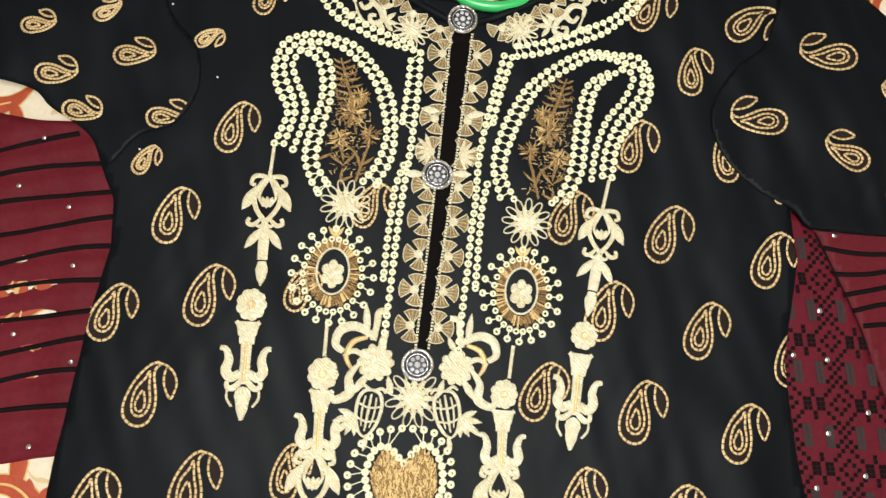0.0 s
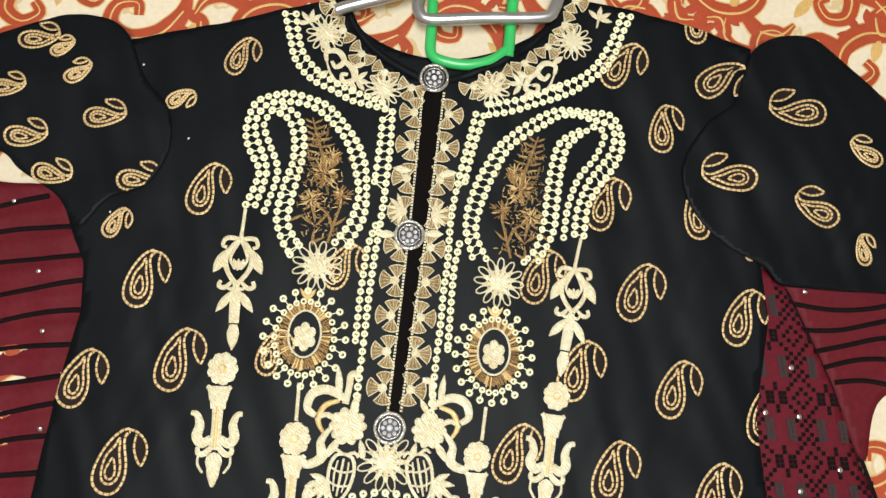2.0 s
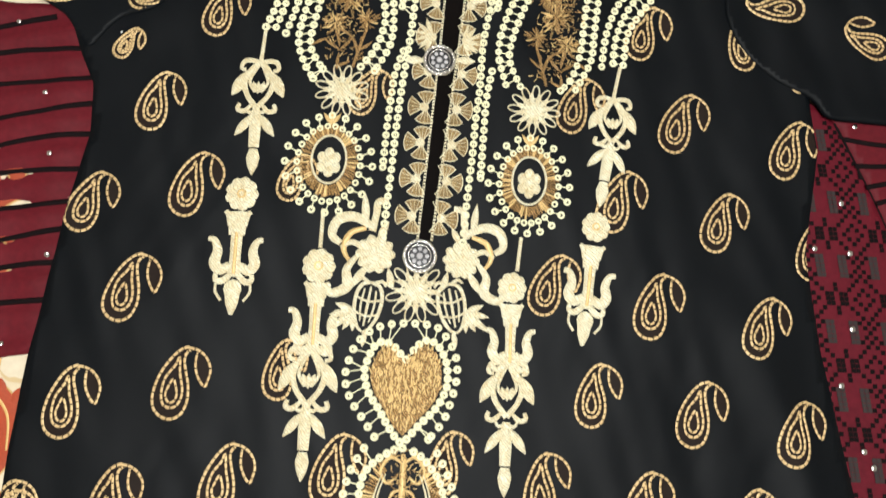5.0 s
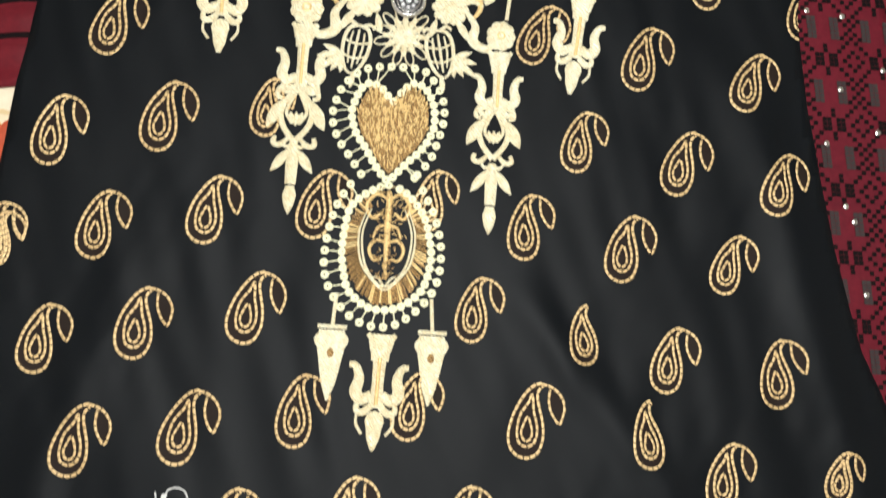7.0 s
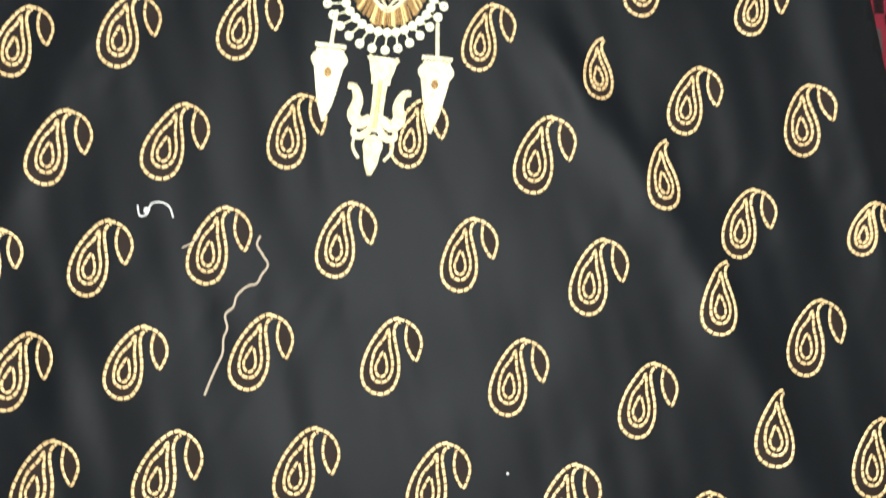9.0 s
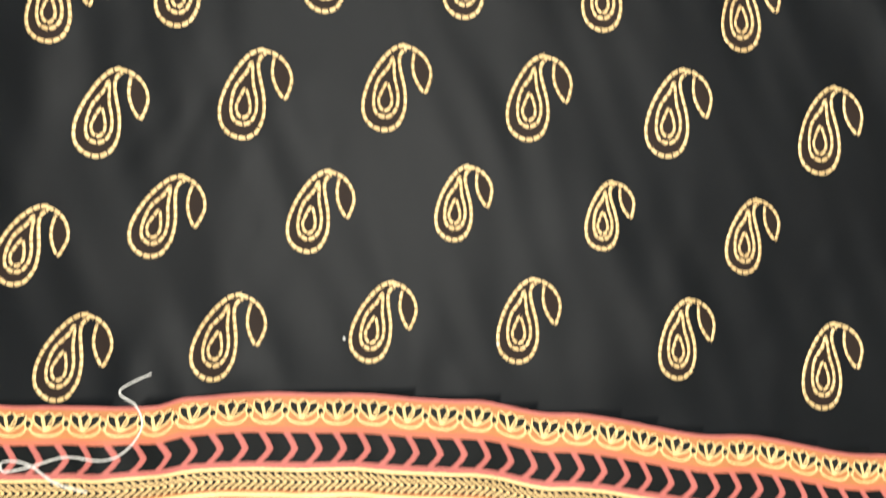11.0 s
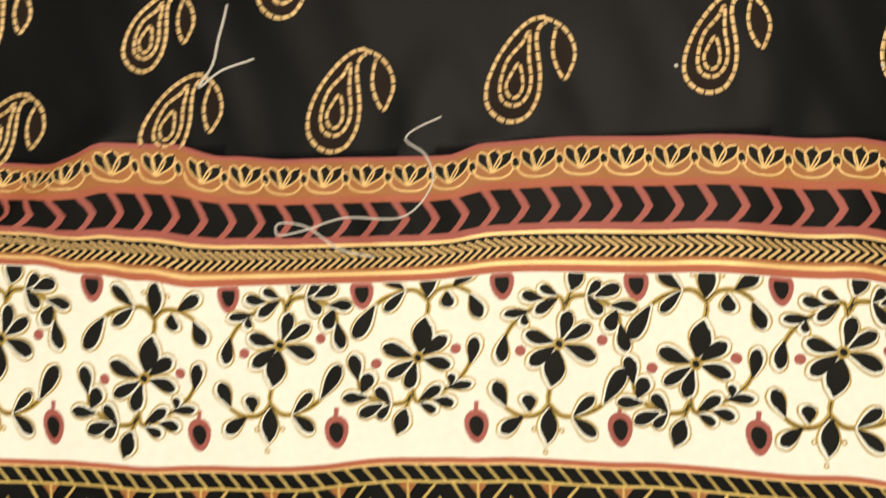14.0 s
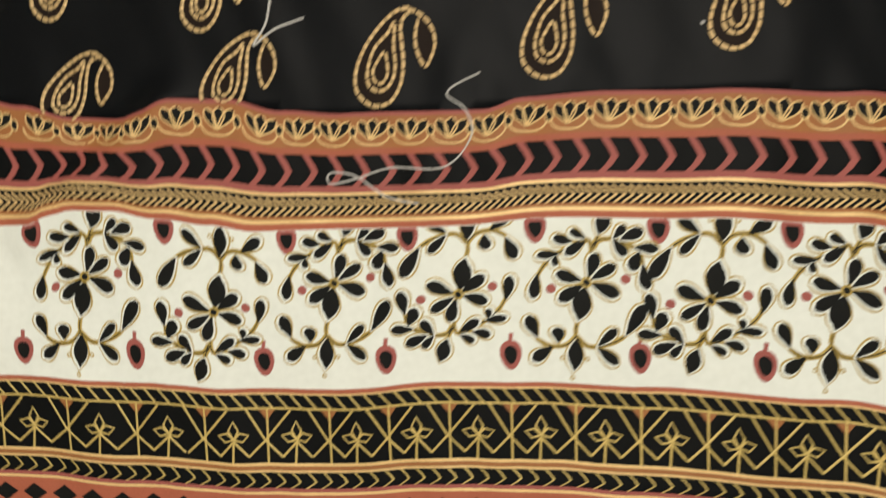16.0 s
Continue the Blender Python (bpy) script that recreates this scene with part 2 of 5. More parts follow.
class Sheet:
    """Collects the faces of one mesh, laid on the kurta."""

    def __init__(self, lay=None):
        self.v, self.f, self.m, self.marks = [], [], [], []
        self.lay = lay or (lambda x, y: (x, y, cloth_z(x, y)))

    def put(self, x, y, z):
        X, Y, Z = self.lay(x, y)
        self.v.append((X / 1000, Y / 1000, (Z + z) / 1000))
        return len(self.v) - 1

    def cut(self, name):
        """From here on the faces belong to another piece of the motif."""
        self.marks.append((name, len(self.v), len(self.f)))

    def pieces(self):
        ends = self.marks[1:] + [("", len(self.v), len(self.f))]
        for (name, v, f), (_, v1, f1) in zip(self.marks, ends):
            sh = Sheet()
            sh.v, sh.m = self.v[v:v1], self.m[f:f1]
            sh.f = [tuple(i - v for i in ids) for ids in self.f[f:f1]]
            yield name, sh

    def face(self, ids, m=0):
        self.f.append(ids)
        self.m.append(m)

    def stroke(self, pts, width, rise=0.7, base=0.25, closed=False, m=0, step=1.3, sharp=False, gap=0):
        """A satin-stitch line: its section is a low dome. width: a number, or widths along the line."""
        q = [Vector(p) for p in pts] if sharp else spline(pts, step, closed)
        n = len(q)
        if n < 2:
            return self
        rows = []
        for i, p in enumerate(q):
            a, b = (q[i - 1], q[(i + 1) % n]) if closed else (q[max(0, i - 1)], q[min(n - 1, i + 1)])
            d = b - a
            d = Vector((1, 0)) if d.length < 1e-9 else d.normalized()
            s = Vector((-d.y, d.x))
            t = i / (n - 1)
            w = width
            if isinstance(width, (list, tuple)):
                k = t * (len(width) - 1)
                j = min(len(width) - 2, int(k))
                w = width[j] + (width[j + 1] - width[j]) * (k - j)
            w = max(w, 0.12) / 2
            rim = max(0.1, base - 0.12)
            rows.append([self.put(*(p + s * w), rim), self.put(*(p + s * w * 0.55), base + rise * 0.8), self.put(*(p - s * w * 0.55), base + rise * 0.8), self.put(*(p - s * w), rim)])
        for i in range(n if closed else n - 1):
            a, b = rows[i], rows[(i + 1) % n]
            for k in range(3):
                self.face((a[k], b[k], b[k + 1], a[k + 1]), 1 if gap and i % gap == gap - 1 else m)
        return self

    def dashes(self, pts, width, on=3.0, off=0.55, closed=False, m=0, rise=0.25, base=0.3):
        """A line of separate printed blocks."""
        q = spline(pts, 0.75, closed)
        if closed:
            q = q + q[:1]
        per = max(2, round((on + off) / 0.75))
        for i in range(0, len(q) - 2, per):
            seg = q[i:i + per]
            if len(seg) > 1:
                d = (seg[-1] - seg[0])
                if d.length > 0.2:
                    seg[-1] = seg[-1] - d.normalized() * 0.05
                self.stroke(seg, width, rise, base, m=m, sharp=True)
        return self

    def disc(self, x, y, r, rise=0.6, base=0.25, n=14, m=0, ry=None, turn=0.0):
        """A domed round or oval spot."""
        ry = ry or r
        c, s = math.cos(turn), math.sin(turn)
        rings = []
        for k, h in ((1.0, 0.1), (0.7, 0.8)):
            ring = []
            for i in range(n):
                a = 2 * math.pi * i / n
                u, v = r * k * math.cos(a), ry * k * math.sin(a)
                ring.append(self.put(x + u * c - v * s, y + u * s + v * c, base + rise * h))
            rings.append(ring)
        top = self.put(x, y, base + rise)
        for i in range(n):
            j = (i + 1) % n
            self.face((rings[0][i], rings[0][j], rings[1][j], rings[1][i]), m)
            self.face((rings[1][i], rings[1][j], top), m)
        return self

    def ring(self, x, y, r, width, rise=0.8, base=0.25, m=0, ry=None, turn=0.0, n=20):
        ry = ry or r
        c, s = math.cos(turn), math.sin(turn)
        pts = []
        for i in range(n):
            a = 2 * math.pi * i / n
            u, v = r * math.cos(a), ry * math.sin(a)
            pts.append((x + u * c - v * s, y + u * s + v * c))
        q = [Vector(p) for p in pts]
        return self.stroke(q, width, rise, base, True, m, sharp=True)

    def leaf(self, x, y, turn, length, width, m=0, rise=0.7, base=0.25, bend=0.0, tipped=False):
        """A petal or drop that starts at (x, y) and points along turn (degrees)."""
        a = radians(turn)
        d, s = Vector((math.cos(a), math.sin(a))), Vector((-math.sin(a), math.cos(a)))
        o = Vector((x, y))
        pts = [o + d * length * t + s * bend * length * t * t for t in (0, 0.25, 0.5, 0.75, 1.0)]
        ws = [0.15, 0.75, 1.0, 0.75, 0.08] if tipped else [0.14, 0.36, 0.58, 0.78, 0.94, 1.0, 0.98, 0.82, 0.3]
        return self.stroke(pts, [width * k for k in ws], rise, base, m=m, step=max(0.7, length / (9 if tipped else 13)))

    def fill(self, pts, base=0.12, m=0, rise=0.0):
        """A flat printed patch inside an outline, round its centre."""
        cx, cy = sum(p[0] for p in pts) / len(pts), sum(p[1] for p in pts) / len(pts)
        mid = self.put(cx, cy, base + rise)
        a = [self.put(p[0], p[1], base) for p in pts]
        b = [self.put(cx + (p[0] - cx) * 0.5, cy + (p[1] - cy) * 0.5, base + rise * 0.75) for p in pts]
        for i in range(len(a)):
            j = (i + 1) % len(a)
            self.face((a[i], a[j], b[j], b[i]), m)
            self.face((b[i], b[j], mid), m)
        return self

    def mesh(self, name, mats, flat=False):
        me = bpy.data.meshes.new(name)
        me.from_pydata(self.v, [], self.f)
        for mt in (mats if isinstance(mats, (list, tuple)) else (mats,)):
            me.materials.append(mt)
        me.polygons.foreach_set("material_index", self.m)
        me.polygons.foreach_set("use_smooth", [not flat] * len(self.f))
        me.update()
        return me


def part(name, sheet, mats, parent, label=""):
    ob = new(name, sheet.mesh(name, mats))
    ob.parent = parent
    return tagged(ob, label)


def inside(x, y, poly):
    c, j = False, len(poly) - 1
    for i in range(len(poly)):
        (xi, yi), (xj, yj) = poly[i], poly[j]
        if (yi > y) != (yj > y) and x < (xj - xi) * (y - yi) / (yj - yi) + xi:
            c = not c
        j = i
    return c


def nearest(x, y, poly):
    best, at = 1e18, (x, y)
    j = len(poly) - 1
    for i in range(len(poly)):
        ax, ay, bx, by = *poly[j], *poly[i]
        dx, dy = bx - ax, by - ay
        t = min(1, max(0, ((x - ax) * dx + (y - ay) * dy) / (dx * dx + dy * dy + 1e-9)))
        px, py = ax + t * dx, ay + t * dy
        d = (x - px) ** 2 + (y - py) ** 2
        if d < best:
            best, at = d, (px, py)
        j = i
    return at


def cloth(outline, cell, height, thick=2.0):
    """A cloth panel of any outline: a net of small squares, drawn to the outline at its rim, with a turned-down edge."""
    x0, x1 = min(p[0] for p in outline), max(p[0] for p in outline)
    y0, y1 = min(p[1] for p in outline), max(p[1] for p in outline)
    nx, ny = int((x1 - x0) / cell) + 2, int((y1 - y0) / cell) + 2
    sh = Sheet(lambda x, y: (x, y, height(x, y)))
    use, ids = {}, {}
    for i in range(nx):
        for j in range(ny):
            if inside(x0 + (i + 0.5) * cell, y0 + (j + 0.5) * cell, outline):
                use[i, j] = True
    rim = set()
    for i, j in use:
        for a, b, e in ((-1, 0, ((i, j + 1), (i, j))), (1, 0, ((i + 1, j), (i + 1, j + 1))), (0, -1, ((i, j), (i + 1, j))), (0, 1, ((i + 1, j + 1), (i, j + 1)))):
            if (i + a, j + b) not in use:
                rim.add(e)
    edge = {k for e in rim for k in e}

    def vid(i, j):
        if (i, j) not in ids:
            x, y = x0 + i * cell, y0 + j * cell
            if (i, j) in edge:
                x, y = nearest(x, y, outline)
            ids[i, j] = sh.put(x, y, 0)
        return ids[i, j]
    for i, j in use:
        sh.face((vid(i, j), vid(i + 1, j), vid(i + 1, j + 1), vid(i, j + 1)))
    low = {}
    for a, b in rim:
        q = []
        for k in (a, b):
            if k not in low:
                x, y, z = sh.v[ids[k]]
                sh.v.append((x, y, z - thick / 1000))
                low[k] = len(sh.v) - 1
            q.append(low[k])
        sh.face((ids[b], ids[a], q[0], q[1]))
    return sh


def rounded(pts, step=8.0):
    return [tuple(p) for p in spline(pts, step, True)]


def group_of(name, label, category, group="", kind=""):
    ob = new(name)
    ob.empty_display_size = 0.02
    return tagged(ob, label, category, group, kind)


# ---- room and bed ----
def box(name, x0, x1, y0, y1, z0, z1, mat, kind="structure", parent=None, label="", category="", bevel=0.0):
    bm = bmesh.new()
    bmesh.ops.create_cube(bm, size=1)
    for v in bm.verts:
        v.co = ((x0 + x1) / 2 + v.co.x * (x1 - x0), (y0 + y1) / 2 + v.co.y * (y1 - y0), (z0 + z1) / 2 + v.co.z * (z1 - z0))
    if bevel:
        bmesh.ops.bevel(bm, geom=bm.edges[:], offset=bevel, segments=3, affect="EDGES", profile=0.5)
    me = bpy.data.meshes.new(name)
    bm.to_mesh(me)
    bm.free()
    me.materials.append(mat)
    ob = new(name, me)
    ob.parent = parent
    return tagged(ob, label, category, kind=kind)


# assumed room shell, out of view; the pale walls bounce the lamp's light
box("floor", -2.2, 2.2, -2.7, 2.0, -0.64, -0.56, TILE)
box("ceiling", -2.2, 2.2, -2.7, 2.0, 2.10, 2.18, WALLPAINT)
box("wall_north", -2.2, 2.2, 1.9, 2.0, -0.56, 2.10, WALLPAINT)
box("wall_south", -2.2, 2.2, -2.7, -2.6, -0.56, 2.10, WALLPAINT)
box("wall_west", -2.2, -2.1, -2.6, 1.9, -0.56, 2.10, WALLPAINT)
box("wall_east", 2.1, 2.2, -2.6, 1.9, -0.56, 2.10, WALLPAINT)

bed = group_of("bed", "wide bed made up with a cream and rust damask spread", "bed")
box("mattress", -0.95, 0.95, -1.65, 0.75, -0.30, -0.030, WALLPAINT, "", bed, bevel=0.03)
box("bed_base", -0.97, 0.97, -1.67, 0.77, -0.56, -0.30, TILE, "", bed, "dark wooden base", bevel=0.01)


def spread_z(x, y):
    return -6.0 + 2.2 * noise.noise((x / 160.0, y / 160.0, 5.0)) + 0.8 * noise.noise((x / 45.0, y / 45.0, 8.0))


spread = Sheet(lambda x, y: (x, y, spread_z(x, y)))
NX, NY = 96, 120
ids = [[spread.put(-960 + 1920 * i / NX, -1660 + 2420 * j / NY, 0) for j in range(NY + 1)] for i in range(NX + 1)]
for i in range(NX):
    for j in range(NY):
        spread.face((ids[i][j], ids[i + 1][j], ids[i + 1][j + 1], ids[i][j + 1]))
edge = [ids[i][0] for i in range(NX + 1)] + [ids[NX][j] for j in range(1, NY + 1)] + [ids[i][NY] for i in range(NX - 1, -1, -1)] + [ids[0][j] for j in range(NY - 1, 0, -1)]
low = []
for k in edge:
    x, y, z = spread.v[k]
    spread.v.append((x * 1.012, y * 1.008, z - 0.30))
    low.append(len(spread.v) - 1)
for a in range(len(edge)):
    b = (a + 1) % len(edge)
    spread.face((edge[b], edge[a], low[a], low[b]))
bedspread = tagged(new("bedspread", spread.mesh("bedspread", BEDSPREAD)), "cream woven bedspread with rust-red and gold scrolls", "bedspread")


def on_spread(x, y):
    return x, y, spread_z(x, y)


def spread_scroll(x, y, turn, s, flip):
    """A rust-red acanthus curl with gold veins."""
    c, n, f = math.cos(radians(turn)) * s, math.sin(radians(turn)) * s, -1 if flip else 1
    sh = Sheet(lambda u, v: on_spread(x + f * u * c - v * n, y + f * u * n + v * c))
    for line, w in (([(-46, -8), (-30, 12), (-6, 20), (16, 12), (24, -6), (12, -18), (-2, -12), (2, -2)], [3, 10, 17, 17, 14, 12, 10, 7]), ([(16, 12), (34, 22), (50, 18), (58, 4)], [9, 13, 11, 3]), ([(-30, 12), (-38, 26), (-30, 38), (-18, 34)], [7, 11, 11, 5])):
        sh.stroke(line, [k + 2.2 for k in w], 0.1, 0.2, m=1, step=3)
        sh.stroke(line, w, 0.12, 0.4, m=0, step=3)
        sh.stroke(line[1:], [1.4, 2.2, 1.6, 1.0], 0.1, 0.62, m=1, step=3)
    for a in (20, 60, 100, 140):
        sh.leaf(-8 + 12 * math.cos(radians(a)), 16 + 9 * math.sin(radians(a)), a, 15, 8, m=0, rise=0.1, base=0.35, tipped=True)
    sh.leaf(56, -2, -70, 24, 10, m=1, rise=0.1, base=0.3, tipped=True)
    part("scroll_print", sh, (RUST, SPREADGOLD), bedspread, "rust-red woven scroll edged in gold")


rs = random.Random(31)
for j in range(-2, 3):
    for i in range(-6, 7):
        spread_scroll(i * 82 + 41 * (j % 2) + rs.uniform(-9, 9), 92 + j * 52 + rs.uniform(-8, 8), rs.uniform(-40, 40) + 180 * (i % 2), rs.uniform(0.85, 1.05), (i + j) % 2)
for x in (-400, -335, -272, 350, 420):
    for y in (-78, -260, -385, -450, -560, -690):
        spread_scroll(x + rs.uniform(-12, 12), y + rs.uniform(-12, 12), rs.uniform(0, 360), rs.uniform(0.85, 1.05), rs.random() < 0.5)


# ---- maroon garment beside the kurta ----
def tuck_rise(x):
    """How far the tucks of the scarf have climbed at x."""
    t = max(0.0, min(1.05, (x + 430) / 222))
    return -62 + 62 * math.sin(t * 1.35) / 0.975


def left_z(x, y):
    phase = (y - tuck_rise(x) + 102) / 21.5
    return -2.8 + 1.2 * noise.noise((x / 60.0, y / 22.0, 1.0)) - 1.3 * math.cos(2 * math.pi * phase) + 1.2 * noise.noise((x / 20.0, y / 90.0, 6.0))


scarf = group_of("maroon_scarf", "maroon scarf with dark wavy tucks lying on the bed", "scarf")
outl = rounded([(-440, -85), (-360, -92), (-294, -99), (-240, -104), (-205, -150), (-200, -220), (-215, -318), (-265, -339), (-340, -352), (-440, -372)])
part("folded_cloth", cloth(outl, 5.0, left_z), MAROON, scarf)


def left_lay(x, y):
    return x, y, left_z(x, y)


for k in range(13):
    y = -102 - 21.5 * k
    xr = -236 if k < 2 else -208
    pts = []
    for i in range(9):
        t = i / 8
        x = -430 + (xr + 430) * t
        pts.append((x, y + tuck_rise(x) + 2.0 * math.sin(t * 9 + k * 1.7)))
    if pts[0][1] > -372:
        pts = [p for p in pts if inside(p[0], p[1], outl)]
        if len(pts) > 2:
            part("tuck", Sheet(left_lay).stroke(pts, [3.4, 4.2, 3.4, 4.0], 0.8, 0.5, step=3), BLACKTHREAD, scarf, "black wavy stitched tuck")
for x, y in ((-259, -163), (-284, -255), (-264, -330), (-296, -150), (-285, -113), (-250, -205), (-243, -272), (-300, -300)):
    part("sequin", Sheet(left_lay).disc(x, y, 1.7, 0.5, 0.8, 8), SILVER, scarf, "small round silver sequin")


def right_z(x, y):
    return -1.4 + 1.8 * noise.noise((x / 70.0, y / 60.0, 9.0))


def right_lay(x, y):
    return x, y, right_z(x, y)


shawl = group_of("maroon_shawl", "maroon shawl with black cross-stitch border beside the kurta", "shawl")
panel = [(258, -140), (287, -146), (318, -212), (352, -300), (420, -330), (440, -520), (420, -640), (335, -640), (318, -520), (272, -420), (245, -310), (240, -230)]
part("border_panel", cloth(rounded(panel, 6), 5.0, right_z), MAROON_B, shawl)
stripes = [(283, -138), (330, -140), (440, -138), (440, -210), (358, -222), (340, -270), (318, -214), (290, -152)]
part("striped_cloth", cloth(rounded(stripes, 6), 5.0, lambda x, y: right_z(x, y) + 0.8), MAROON, shawl)
for k in range(5):
    y = -158 - 15.0 * k
    x0 = 292 + 7.0 * k
    pts = [(x0 + (430 - x0) * i / 5, y - 5 * math.sin(i * 1.1 + k) + 1.5 * i) for i in range(6)]
    part("tuck", Sheet(lambda x, y: (x, y, right_z(x, y) + 0.8)).stroke(pts, 3.6, 0.8, 0.5, step=3), BLACKTHREAD, shawl, "black wavy stitched tuck")
part("border_line", Sheet(right_lay).stroke([(287, -146), (318, -212), (346, -290), (380, -400), (420, -560)], 3.2, 0.6, 0.3, step=4), BLACKTHREAD, shawl, "black woven border line")

# cross-stitch: small black squares in diamonds, hooks and bars
CELL = 3.2
stitch = Sheet(right_lay)
bars = Sheet(right_lay)
AX, AY = 290.0, -182.0
LEAN = -0.13
for row in range(-20, 150):
    for col in range(-20, 42):
        u, v = ((col + 6) % 12) - 6, ((row + 7) % 14) - 7
        d = abs(u) + abs(v)
        on = d in (2, 5) or (abs(u) in (4, 5) and abs(v) <= 1) or (abs(7 - abs(v)) == abs(u) and abs(u) < 3) or (abs(u) == 6 and abs(v) in (2, 3))
        bar = abs(u) in (3, 4) and abs(v) >= 5 and not on
        if not (on or bar):
            continue
        y = AY - row * CELL
        x = AX + col * CELL + LEAN * (y - AY)
        if not inside(x, y, panel) or (y > -215 and x > 287 + (-146 - y) * 0.47):
            continue
        sh = bars if bar else stitch
        h = CELL * 0.46
        a = [sh.put(x + sx * h, y + sy * h, 0.45) for sx, sy in ((-1, -1), (1, -1), (1, 1), (-1, 1))]
        sh.face(tuple(a))
tagged(part("cross_stitches", stitch, BLACKTHREAD, shawl, "small black cross-stitch squares"), kind="stuff")
tagged(part("woven_bar_pattern", bars, shade("dark_brown_bar_thread", (0.022, 0.012, 0.012), 0.8), shawl, "dark brown woven bars"), kind="stuff")
for x, y in ((268, -238), (293, -240), (301, -148), (292, -292), (318, -320), (283, -330), (302, -382), (296, -372), (310, -430), (330, -470), (322, -276), (288, -205)):
    part("sequin", Sheet(right_lay).disc(x, y, 2.0, 0.6, 0.7, 8), SILVER, shawl, "small round silver sequin")


# ---- hangers inside the collar ----
def tube(name, pts, r, mat, parent, label=""):
    cu = bpy.data.curves.new(name, "CURVE")
    cu.dimensions, cu.bevel_depth, cu.bevel_resolution, cu.use_fill_caps = "3D", r / 1000, 3, True
    sp = cu.splines.new("POLY")
    q = spline(pts, 4.0)
    sp.points.add(len(q) - 1)
    for p, v in zip(sp.points, q):
        p.co = (v.x / 1000, v.y / 1000, v.z / 1000, 1)
    tmp = bpy.data.objects.new(name, cu)
    me = bpy.data.meshes.new_from_object(tmp)
    bpy.data.objects.remove(tmp)
    bpy.data.curves.remove(cu)
    me.name = name
    me.materials.clear()
    me.materials.append(mat)
    me.polygons.foreach_set("use_smooth", [True] * len(me.polygons))
    ob = new(name, me)
    ob.parent = parent
    return tagged(ob, label)


hanger = group_of("plastic_hanger", "bright green plastic coat hanger inside the kurta collar", "hanger")
tube("hanger_loop", [(11, 62, 2), (11, 40, 2), (11, 22, 2), (17, 15, 2), (38, 12, 2), (58, 17, 2), (72, 29, 2)], 4.2, GREEN, hanger)
tube("hanger_neck", [(71, 20, 2), (72, 45, 2), (74, 80, 3), (78, 130, 4)], 4.6, GREEN, hanger)
rack = group_of("metal_hanger", "grey brushed metal trouser hanger across the collar", "hanger")
tube("upper_bar", [(-62, 45, 10), (-50, 50, 10), (-10, 64, 10), (60, 92, 10)], 4.6, STEEL, rack)
tube("lower_bar", [(12, 78, 10), (0, 60, 10), (2, 46, 10), (12, 43, 10), (50, 47, 10), (96, 51, 10), (104, 58, 10), (110, 78, 10), (116, 110, 10)], 4.6, STEEL, rack)


# ---- the kurta ----
kurta = group_of("kurta", "black cotton kurta with gold embroidery laid flat on the bed", "kurta")
NECK = [(113, 75), (107, 58), (94, 38), (70, 19), (40, 4), (15, -4), (-2, 2), (-25, 15), (-44, 33), (-53, 48), (-57, 61)]
BORDER_TOP = [(-420, -908), (-365, -915), (-338, -922), (-312, -929), (-286, -931), (-277, -929), (-261, -924), (-236, -925), (-209, -932), (-179, -935), (-115, -937), (-98, -933), (-66, -932), (-19, -934), (42, -939), (91, -948), (184, -963), (269, -977), (350, -990)]
WHITE_TOP = [(-420, -976), (-362, -978), (-336, -978), (-324, -974), (-314, -972), (-298, -973), (-273, -978), (-248, -982), (-225, -986), (-126, -987), (-92, -985), (-21, -988), (40, -993), (89, -1003), (183, -1017), (268, -1030), (350, -1044)]
WHITE_LOW = [(-420, -1049), (-363, -1053), (-289, -1058), (-239, -1062), (-190, -1063), (-142, -1060), (-94, -1061), (-47, -1064), (35, -1071), (90, -1080), (184, -1095), (270, -1108), (350, -1122)]


def hem(u, v):
    """From the border's own measure (u along it, v down from its upper edge) to the plan."""
    a, b, c = along(BORDER_TOP, u), along(WHITE_TOP, u), along(WHITE_LOW, u)
    if v < 53:
        y = a + (b - a) * v / 53
    elif v < 130:
        y = b + (c - b) * (v - 53) / 77
    else:
        y = c - (v - 130)
    return u, y


def hem_lay(u, v):
    x, y = hem(u, v)
    return x, y, cloth_z(x, y)


LEFT_SIDE = [(-228, -20), (-250, -104), (-237, -136), (-227, -156), (-225, -190), (-233, -241), (-239, -298), (-245, -355), (-247, -417), (-251, -455), (-264, -520), (-285, -620), (-308, -720), (-328, -820), (-347, -878), (-372, -906), (-388, -917)]
RIGHT_SIDE = [(340, -985), (340, -900), (336, -700), (332, -560), (322, -501), (304, -466), (285, -400), (267, -310), (260, -243), (270, -170), (262, -100), (250, -20), (258, 20)]
body = [(-103, 47), (-138, 35), (-175, 25), (-214, 14)] + LEFT_SIDE
body += [(x, along(BORDER_TOP, x) - 1) for x in range(-384, 340, 12)] + RIGHT_SIDE + [(262, 40), (221, 54), (167, 66)] + NECK
front = part("front_panel", cloth(body, 5.0, cloth_z), BLACK, kurta)

# back of the neck, lower than the front
back = [(-62, 58), (-50, 42), (-20, 24), (15, 17), (50, 22), (85, 38), (108, 58), (118, 74), (135, 40), (100, -10), (15, -25), (-60, -5), (-90, 30)]
part("back_panel", cloth(rounded(back, 5), 4.0, lambda x, y: -1.5), BLACK, kurta, "black back neckline under the collar")
part("neck_binding", Sheet().stroke([(p[0], p[1]) for p in NECK], 5.5, 1.4, 0.3, step=3), BLACK, kurta, "black piped neck binding")


